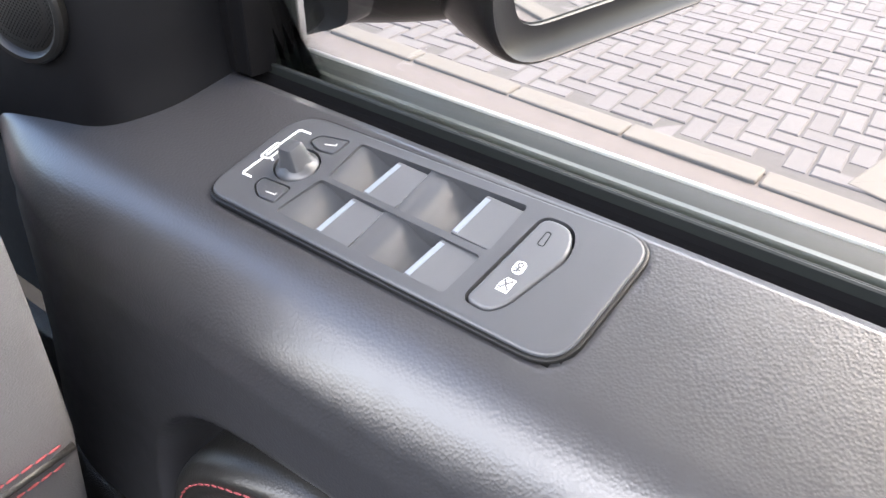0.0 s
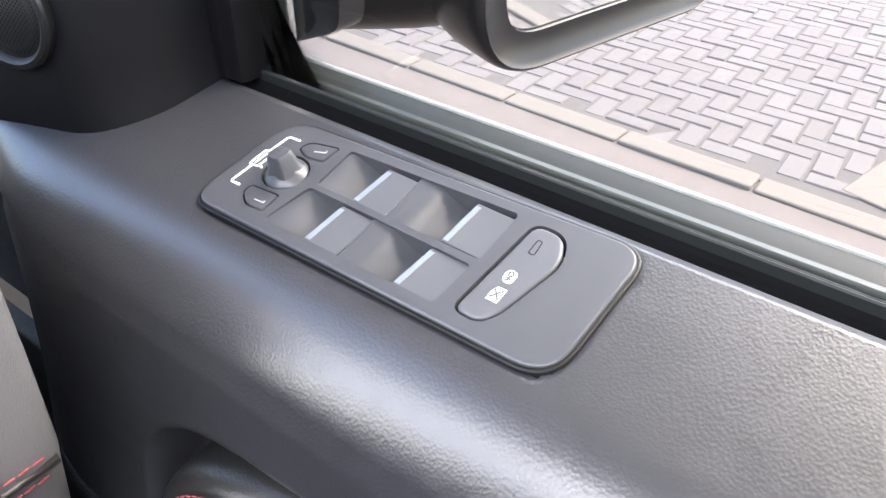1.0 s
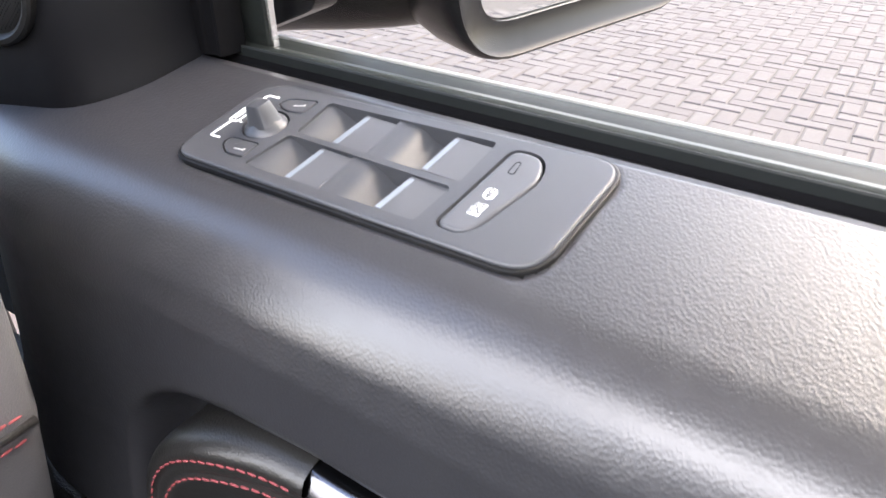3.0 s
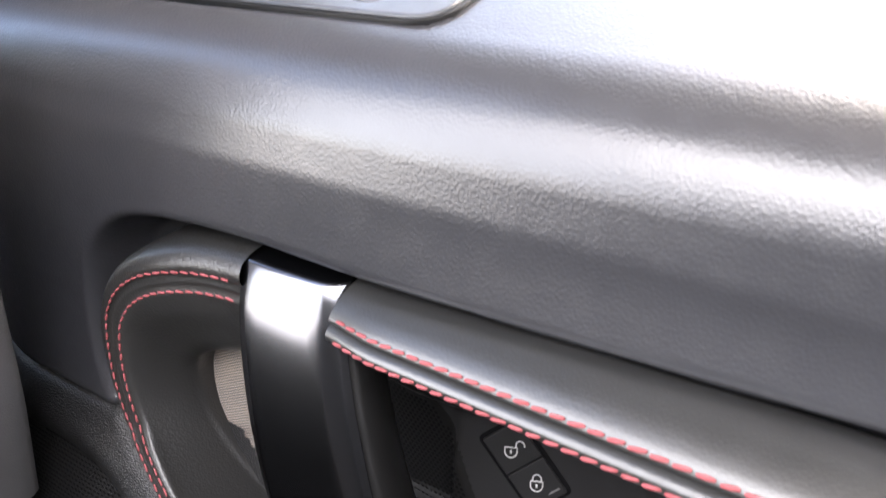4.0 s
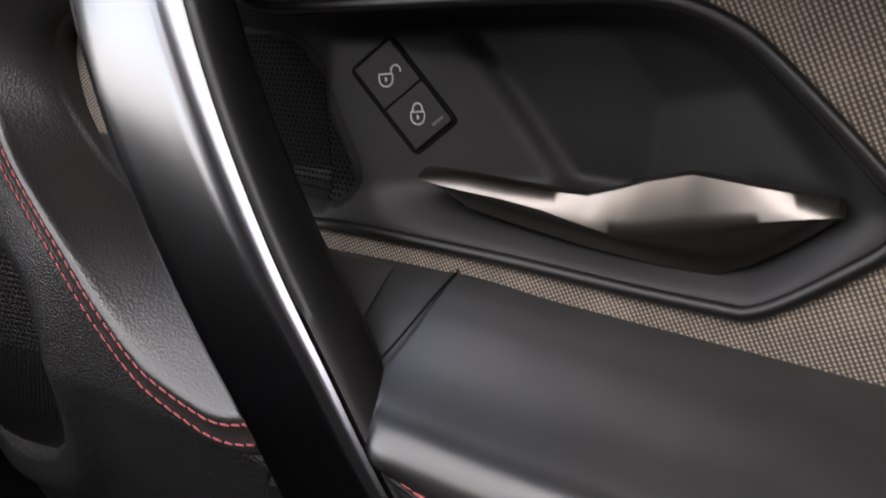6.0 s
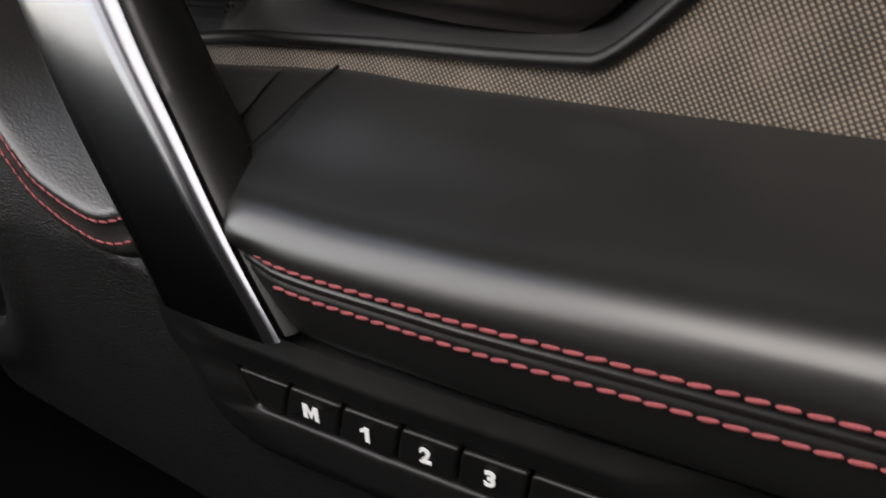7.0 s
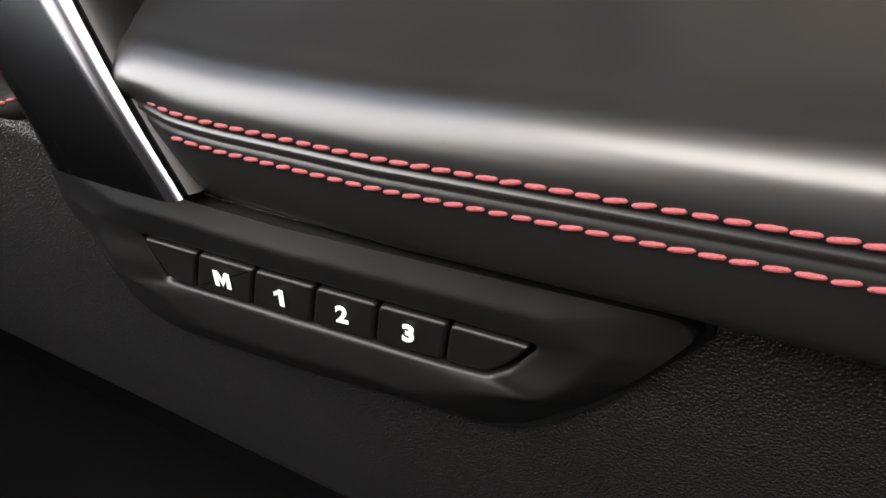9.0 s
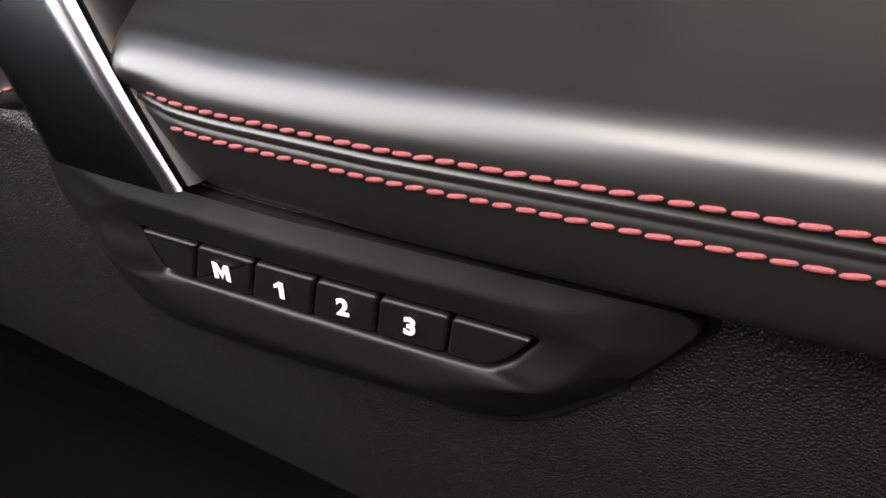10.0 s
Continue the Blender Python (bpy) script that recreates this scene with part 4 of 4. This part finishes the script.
def lock_sign(key, u0, v0, opened):
    """A padlock drawn in thin lines, upright in the world."""
    up = Vector((0, 0, 1)) - EN * EN.z
    up.normalize()
    right = up.cross(EN)
    c = L + E1 * u0 + E2 * v0 + EN * 0.00235

    def at(a, b):
        return tuple(c + right * a + up * b)
    body_ = [at(-0.0027, 0.0010), at(0.0, 0.0011), at(0.0027, 0.0010)] + [at(0.0027 * math.cos(a), -0.0010 + 0.0028 * math.sin(a)) for a in np.linspace(0, -math.pi, 12)]
    geo = [tube(body_, 0.00032, 6, 1, True, EN)]
    o = 0.0040 if opened else 0.0
    arc = [at(o - 0.0019 * math.cos(a), 0.0022 + 0.0022 * math.sin(a)) for a in np.linspace(0.0, math.pi + (0.2 if opened else 0.0), 12)]
    arc = [at(o - 0.0019, 0.0010)] + arc + ([] if opened else [at(0.0019, 0.0010)])
    geo.append(tube(arc, 0.00030, 6, 1, False, EN))
    geo.append(tube([at(0, -0.0002), at(0, -0.0018)], 0.00045, 6, 1, False, EN))
    part("padlock_symbol", merge(*geo), GREYPRINT, key, "pale grey padlock symbol", 0)


lock_sign(keys[0], -0.0008, -0.0098, True)
lock_sign(keys[1], 0.0, 0.0095, False)
part("lamp_bar", plate([(0.002, 0.0160), (0.0075, 0.0160), (0.0075, 0.0168), (0.002, 0.0168)], on_lock, 0.0024, 0, low=0.002), DASH, keys[1], "small dim lamp bar")

# ---- seat memory switch below the armrest ----
memory = thing("memory_switch", (0.03, 0.092, 0.75), "black seat memory switch with M, 1, 2, 3 keys", "switch")


def on_mem(u, v, h):
    """Plan x, height and projection towards the cabin; the face turns outwards to the rear."""
    return (u, 0.0905 + 0.10 * max(0.0, u - 0.03) ** 1.15 - h, v)


MOUT = rounded([(-0.0850, 0.8130), (-0.0835, 0.7960), (-0.0765, 0.7665), (-0.0660, 0.7500), (-0.0480, 0.7435), (-0.0129, 0.7455), (0.0115, 0.7478), (0.0600, 0.7518), (0.0927, 0.7515), (0.1085, 0.7580), (0.1285, 0.7760),
                (0.1430, 0.7960), (0.1520, 0.8080), (0.1480, 0.8125), (0.1000, 0.8128), (0.0500, 0.8132), (-0.01, 0.8132)], 0.006, 3)
MIN = rounded([(-0.0382, 0.7929), (-0.0300, 0.7757), (0.0, 0.7770), (0.0366, 0.7786), (0.0834, 0.7786), (0.0972, 0.7792), (0.1040, 0.7842), (0.1116, 0.7936), (0.1080, 0.7948), (0.0410, 0.7957), (0.0, 0.7943)], 0.0022, 3)


def polar(outline, angles, cx=0.036, cz=0.786, k=4.0):
    """Where rays from the middle meet an outline."""
    p = np.array(outline) - np.array((cx, cz))
    p[:, 0] /= k
    out = []
    for a in angles:
        d = np.array((math.cos(a), math.sin(a)))
        best = 0.0
        for u, v in zip(p, np.roll(p, -1, 0)):
            e = v - u
            den = d[0] * e[1] - d[1] * e[0]
            if abs(den) > 1e-12:
                t = (u[0] * e[1] - u[1] * e[0]) / den
                s = (u[0] * d[1] - u[1] * d[0]) / den
                if t > 0 and -1e-9 <= s <= 1 + 1e-9:
                    best = max(best, t)
        out.append((cx + k * best * d[0], cz + best * d[1]))
    return np.array(out)


ANG = np.linspace(0, 2 * math.pi, 200, endpoint=False)
po, pi_ = polar(MOUT, ANG), polar(inset(MIN, -0.0006), ANG)
LOW = [(0.0, -0.013), (0.0, -0.0034), (0.03, -0.0016), (0.40, 0.0046), (0.46, 0.0055), (0.52, 0.0058), (0.58, 0.0056), (0.92, 0.0040), (0.97, 0.0036), (1.0, 0.0028), (1.0, -0.004)]
HIGH = [(0.0, -0.013), (0.0, -0.0034), (0.03, 0.0010), (0.10, 0.0032), (0.16, 0.0037), (0.20, 0.0038), (0.26, 0.0037), (0.92, 0.0030), (0.97, 0.0028), (1.0, 0.0023), (1.0, -0.004)]
rings = []
for (t, hl), (_, hh) in zip(LOW, HIGH):
    ring_ = []
    for a, o, q in zip(ANG, po, pi_):
        w = float(ease(0.25, -0.35, math.sin(a)))
        u, v = o + (q - o) * t
        ring_.append(on_mem(u, v, hh + (hl - hh) * w))
    rings.append(ring_)
k = len(ANG)
vs = [p for r in rings for p in r]
fs = [(i * k + j, i * k + (j + 1) % k, (i + 1) * k + (j + 1) % k, (i + 1) * k + j) for i in range(len(rings) - 1) for j in range(k)]
part("frame", (vs, fs), SATIN, memory, "satin black frame with a raised lower lip", 50)
# black band draws the shadow line around the frame
part("gap_band", plate(inset(MOUT, -0.0024), on_mem, -0.0030, 0.0006, low=-0.014), RUBBER, memory, "narrow black band standing for the shaded gap around the frame")
part("back", plate(inset(MIN, -0.0003), on_mem, -0.0030, 0, low=-0.0060), RUBBER, memory, "dark recess")
TX = [-0.0372, -0.0092, 0.0166, 0.0410, 0.0630, 0.0860, 0.1104]
BXX = [-0.0292, -0.0157, 0.0111, 0.0366, 0.0599, 0.0834, 0.0965]


def top_z(x):
    return float(np.interp(x, [-0.038, 0.0166, 0.0410, 0.1104], [0.7920, 0.7942, 0.7948, 0.7938]))


def bot_z(x):
    return float(np.interp(x, [-0.030, 0.0111, 0.0366, 0.0970], [0.7764, 0.7785, 0.7794, 0.7799]))


GAP = 0.0006
mem_keys = []
for i, sign in enumerate(("", "M", "1", "2", "3", "")):
    a, b = TX[i] + GAP, TX[i + 1] - GAP
    c, d = (BXX[i] + GAP, BXX[i + 1] - GAP)
    if i == 5:
        o = rounded([(a, top_z(a)), (c, bot_z(c)), (0.0965, bot_z(0.0965)), (0.1035, 0.7850), (b, top_z(b) - 0.0004)], [0.002, 0.002, 0.003, 0.005, 0.002], 4)
    elif i == 0:
        o = rounded([(a, top_z(a)), (c, bot_z(c)), (d, bot_z(d)), (b, top_z(b))], [0.002, 0.003, 0.002, 0.002], 3)
    else:
        o = rounded([(a, top_z(a)), (c, bot_z(c)), (d, bot_z(d)), (b, top_z(b))], 0.002, 3)
    key = part("memory_key", plate(o, on_mem, 0.0034, 0.0010, 3, low=-0.0032), SATIN, memory, "black seat memory key" + (" marked " + sign if sign else ", blank"))
    if sign:
        strokes = {"M": [[(-0.0042, -0.0037), (-0.0042, 0.0037), (-0.0017, 0.0037), (0.0, 0.0002), (0.0, -0.0034), (-0.0020, 0.0006), (-0.0020, -0.0037)],
                         [(0.0, -0.0034), (0.0, 0.0002), (0.0017, 0.0037), (0.0042, 0.0037), (0.0042, -0.0037), (0.0020, -0.0037), (0.0020, 0.0006)]],
                   "1": [[(-0.0026, 0.0020), (0.0001, 0.0037), (0.0001, 0.0018), (-0.0026, 0.0003)], [(-0.0004, -0.0037), (0.0018, -0.0037), (0.0018, 0.0037), (-0.0004, 0.0037)]]}
        if sign in strokes:
            g = merge(*[plate(o_, lambda u, v, h: (u, v, h), 0.00012 + 0.00002 * n, 0, low=-0.0001) for n, o_ in enumerate(strokes[sign])])
            me = bpy.data.meshes.new("sign")
            me.from_pydata([tuple(q) for q in g[0]], [], [tuple(f) for f in g[1]])
        else:
            cu = bpy.data.curves.new("sign", "FONT")
            cu.body, cu.size, cu.align_x, cu.align_y, cu.offset, cu.extrude = sign, 0.0098, "CENTER", "CENTER", 0.00038, 0.00015
            tmp = new("sign", cu)
            me = bpy.data.meshes.new_from_object(tmp.evaluated_get(bpy.context.evaluated_depsgraph_get()))
            bpy.data.objects.remove(tmp)
        mx, mz = (a + b + c + d) / 4, (top_z((a + b) / 2) + bot_z((c + d) / 2)) / 2
        p = on_mem(mx, mz, 0.0040)
        me.transform(Matrix.Translation(p) @ pose(0, 0, 0, 90, 0, math.degrees(0.115 * max(0.0, mx - 0.03) ** 0.15) if mx > 0.03 else 0) @ Matrix.Scale(0.9, 4) @ Matrix(((1, 0.10, 0, 0), (0.035, 1, 0, 0), (0, 0, 1, 0), (0, 0, 0, 1))))
        finish("sign", me, WHITE, key, "white " + sign, 30)

# ---- dashboard end ----
DP = smooth_line([(-0.2900, 1.235), (-0.2650, 1.200), (-0.2585, 1.1717), (-0.2578, 1.1438), (-0.2605, 1.1049), (-0.2658, 1.0556), (-0.2680, 1.0480), (-0.2705, 1.0401), (-0.2850, 0.9899), (-0.300, 0.94), (-0.330, 0.86)], 44)
dash = thing("dashboard", (-0.4, -0.3, 0.86), "grey leather dashboard end with red stitching", "dashboard")
rings = []
for y, d in ((0.024, 0.05), (0.028, 0.02), (0.034, 0.004), (0.040, 0.0), (0.060, 0.0), (0.080, 0.0), (0.088, 0.0010), (0.0925, 0.0035), (0.0950, 0.009)):
    rings.append([(x - d, y, z) for x, z in DP] + [(-0.62, y, 0.80), (-0.66, y, 1.06), (-0.42, y, 1.20)])
dash_body = part("dash_end", closed_loft(rings), DASH, dash, "grey leather-covered end", 40)
# unseen block, added to limit low windscreen light and darken handle reflections
part("unseen_dash", closed_loft([[(-0.9, y, 0.55), (-0.9, y, 0.93), (-0.66, y, 0.94), (-0.47, y, 0.93), (-0.43, y, 0.90), (-0.40, y, 0.82), (-0.50, y, 0.55)] for y in (-1.2, -0.6, -0.11)]), CARPET, dash, "dark unseen dashboard block that cuts the windscreen light", 30)
stitch_row([(-0.2640, 0.085, 1.0590), (-0.2640, 0.04, 1.0590)], dash_body, 0.0058, 5, 1.0, (1, 0, 0))
stitch_row([(-0.2682, 0.085, 1.0435), (-0.2682, 0.04, 1.0435)], dash_body, 0.0058, 5, 1.0, (1, 0, 0))
part("piping", tube([(-0.2668, y, 1.0512) for y in (0.09, 0.06, 0.04)], 0.0022, 8, 1, False, (1, 0, 0)), LEATHER, dash_body, "dark seam piping", 0)

# ---- outside mirror ----
mirror = thing("side_mirror", (-0.30, 0.40, 1.12), "gloss black outside mirror housing with mirror glass", "car mirror")
MU = Vector((0.059, 0.228, 0)).normalized()
MW = Vector((-0.228, 0.059, 0)).normalized()
MO = Vector((-0.2555, 0.4185, 1.12))


def on_mir(u, v, h):
    return tuple(MO + MU * u + Vector((0, 0, 1)) * v + MW * h)


SHAPE = rounded([(-0.028, -0.006), (0.12, 0.001), (0.245, 0.006), (0.262, 0.150), (-0.036, 0.165)], [0.062, 0.02, 0.045, 0.04, 0.05], 10)
rings = []
for h, d in ((0.000, 0.0055), (-0.0035, 0.0022), (-0.0020, 0.0), (0.004, -0.0012), (0.012, -0.001), (0.04, 0.002), (0.08, 0.012), (0.115, 0.030), (0.135, 0.052)):
    rings.append([on_mir(u, v, h) for u, v in inset(SHAPE, d)])
rings = [[on_mir(u, v, 0.010) for u, v in inset(SHAPE, 0.0265)], [on_mir(u, v, 0.002) for u, v in inset(SHAPE, 0.0250)]] + rings
part("housing", closed_loft(rings), GLOSS, mirror, "gloss black housing with a raised rim", 50)
part("mirror_glass", plate(inset(SHAPE, 0.0260), lambda u, v, h: on_mir(u, v, 0.008 - h), 0.003, 0.0006), MIRROR, mirror, "mirror glass")
arm = smooth_line([(-0.318, 0.468, 1.172), (-0.335, 0.445, 1.167), (-0.362, 0.415, 1.166), (-0.400, 0.370, 1.168), (-0.440, 0.315, 1.165)], 14)
part("arm", tube([tuple(v) for v in arm], 0.042, 18, 0.95, False, (0, 0, 1)), GLOSS, mirror, "rounded black mirror arm", 60)
part("foot", closed_loft([[(x, y, z) for x, z in rounded([(-0.46, 1.105), (-0.364, 1.140), (-0.290, 1.171), (-0.285, 1.30), (-0.46, 1.30)], 0.008, 3)] for y in (0.296, 0.316)]), GLOSS, mirror, "black mirror foot on the door")

# ---- unseen cabin shell that closes the place and shapes its light ----
for name, g, mat in (("floor", box(-0.9, 1.7, -1.25, 0.32, 0.36, 0.40), CARPET),
                     # full height, without windows, to block sky from the far side
                     ("wall_west", box(-0.9, 1.7, -1.30, -1.25, 0.36, 1.62), SHELL),
                     ("wall_south", box(1.7, 1.75, -1.30, 0.32, 0.36, 1.62), SHELL),
                     ("wall_north", box(-0.95, -0.9, -1.30, 0.32, 0.36, 0.94), SHELL),
                     ("wall_east", box(REAR + 0.004, 1.7, 0.20, 0.30, 0.36, 1.62), SHELL),
                     ("wall_east_front", box(-0.9, -0.44, 0.185, 0.28, 0.94, 1.12), SHELL),
                     ("trim_east", box(-0.40, REAR, 0.121, 0.185, 1.56, 1.62), SHELL)):
    tagged(part(name, g, mat), "plain dark unseen cabin lining", "wall", kind="structure")
tagged(part("pillar_east", closed_loft([[(x - 0.05, y - 0.05, z - 0.02), (x + 0.04, y - 0.06, z + 0.02), (x + 0.05, y + 0.06, z + 0.02), (x - 0.05, y + 0.06, z - 0.02)] for x, y, z in ((-0.98, 0.21, 1.00), (-0.62, 0.19, 1.30), (-0.26, 0.15, 1.60))]), SHELL),
       "dark windscreen pillar", "pillar", kind="structure")
# unseen ceiling; its gap only lets the added roof lamp through
tagged(part("ceiling", merge(box(-0.25, 1.7, -1.30, -0.66, 1.585, 1.62), box(-0.25, 1.7, -0.10, 0.12, 1.585, 1.62), box(-0.25, -0.22, -0.66, -0.10, 1.585, 1.62), box(1.26, 1.7, -0.66, -0.10, 1.585, 1.62),
                             box(REAR, 1.7, 0.12, 0.20, 1.585, 1.62)), ROOF),
       "unseen light grey roof lining, open for the added fill light", "ceiling", kind="structure")

# ---- street ----
GROUND = part("ground", ([(-2000, -2000, -0.004), (2000, -2000, -0.004), (2000, 2000, -0.004), (-2000, 2000, -0.004)], [(0, 1, 2, 3)]), JOINT)
tagged(GROUND, "bare ground to the horizon", "ground", kind="structure")
rx = np.linspace(-14, 8, 45)
road = part("road", sheet([[(x, y, 0.0005 + 0.002 * math.sin(x * 1.3 + y)) for x in rx] for y in np.linspace(-6, 3.3, 20)]), ROAD)
tagged(road, "pale worn asphalt road beside the kerb", "road", kind="structure")
pavement = thing("pavement", (-1, 3, 0.0), "paving of pinkish grey bricks in herringbone", "pavement", kind="structure")
part("bed", closed_loft([[(-14, 3.17, z), (8, 2.19, z), (8, 14, z), (-14, 14, z)] for z in (-0.05, 0.0065)]), JOINT, pavement, "sand bed between the bricks")

SKEW = 0.045
kerb_me = bpy.data.meshes.new("kerb_stone")
kv, kf = plate(rounded([(-0.266, -0.062), (0.266, -0.062), (0.266, 0.062), (-0.266, 0.062)], 0.015, 3), lambda u, v, h: (u, v, h), 0.016, 0.010, 3, low=-0.05)
kerb_me.from_pydata(kv, [], kf)
kerb_me.shade_smooth()
kerb_me.materials.append(KERB)
kerb = thing("kerb", (-0.81, 2.525, 0), "row of pale flush concrete edging stones", "kerb", kind="structure")
for i in range(-22, 9):
    ob = new("kerb_stone", kerb_me)
    ob.parent = kerb
    ob.matrix_parent_inverse = Matrix.Translation(-kerb.location)
    ob.matrix_basis = pose(-0.06 + 0.54 * i, 2.510 - SKEW * (0.54 * i) + rng.uniform(-0.004, 0.004), rng.uniform(-0.004, 0.004), 0, rng.uniform(-0.3, 0.3), -math.degrees(SKEW) + rng.uniform(-0.3, 0.3))

slab_me = bpy.data.meshes.new("paving_slab")
lv, lf = plate(rounded([(-0.146, -0.246), (0.146, -0.246), (0.146, 0.246), (-0.146, 0.246)], 0.012, 3), lambda u, v, h: (u, v, h), 0.016, 0.008, 2, low=-0.05)
slab_me.from_pydata(lv, [], lf)
slab_me.shade_smooth()
slab_me.materials.append(KERB)
for i in range(2):
    for j in range(2):
        ob = new("paving_slab", slab_me)
        ob.parent = pavement
        ob.matrix_parent_inverse = Matrix.Translation(-pavement.location)
        ob.matrix_basis = pose(0.13 + 0.30 * i + 0.13 * j, 2.875 - 0.077 * i + 0.484 * j, 0.0, 0, rng.uniform(-0.3, 0.3), -14.6)

brick_me = bpy.data.meshes.new("paving_brick")
bv, bf = plate([(-0.0955, -0.0455), (0.0955, -0.0455), (0.0955, 0.0455), (-0.0955, 0.0455)], lambda u, v, h: (u, v, h), 0.0, 0.006, 1, low=-0.05)
brick_me.from_pydata(bv, [], bf)
brick_me.materials.append(PAVER)
slots = []
for i in range(-60, 60):
    for j in range(-60, 60):
        x, y, k = 0.1 * i, 0.1 * j, (i - j) % 4
        if k == 0:
            slots.append((x + 0.1, y + 0.05, 0))
        elif k == 3:
            slots.append((x + 0.05, y + 0.1, 90))
slots = [(x - 1.0, y + 5.45, a) for x, y, a in slots]
slots = [s for s in slots if 2.60 - 0.045 * s[0] < s[1] < 9.5 and -7 < s[0] < 4 and not (-0.08 < s[0] + 0.26 * (2.66 - s[1]) < 0.58 and s[1] < 3.7)]
slots.sort(key=lambda s: (s[0] + 0.3) ** 2 + (s[1] - 2.6) ** 2)
bv = np.array(bv)
jv, jf = [], []
for n, (x, y, a) in enumerate(slots):
    m = pose(x, y, (0.012 if y > 2.69 else 0.006) + rng.uniform(-0.003, 0.003), rng.uniform(-1, 1), rng.uniform(-0.8, 0.8), a + rng.uniform(-1.2, 1.2))
    if n < 300:
        ob = new("paving_brick", brick_me)
        ob.parent = pavement
        ob.matrix_parent_inverse = Matrix.Translation(-pavement.location)
        ob.matrix_basis = m
    else:
        o = len(jv)
        r_ = np.array(m.to_3x3())
        jv += [tuple(q) for q in bv @ r_.T + np.array(m.translation)]
        jf += [tuple(i + o for i in f) for f in bf]
me = bpy.data.meshes.new("paving_bricks")
me.from_pydata(jv, [], jf)
me.materials.append(PAVER)
rest = new("paving_bricks", me)
rest.parent = pavement
rest.matrix_parent_inverse = Matrix.Translation(-pavement.location)
tagged(rest, "further paving bricks", kind="stuff")
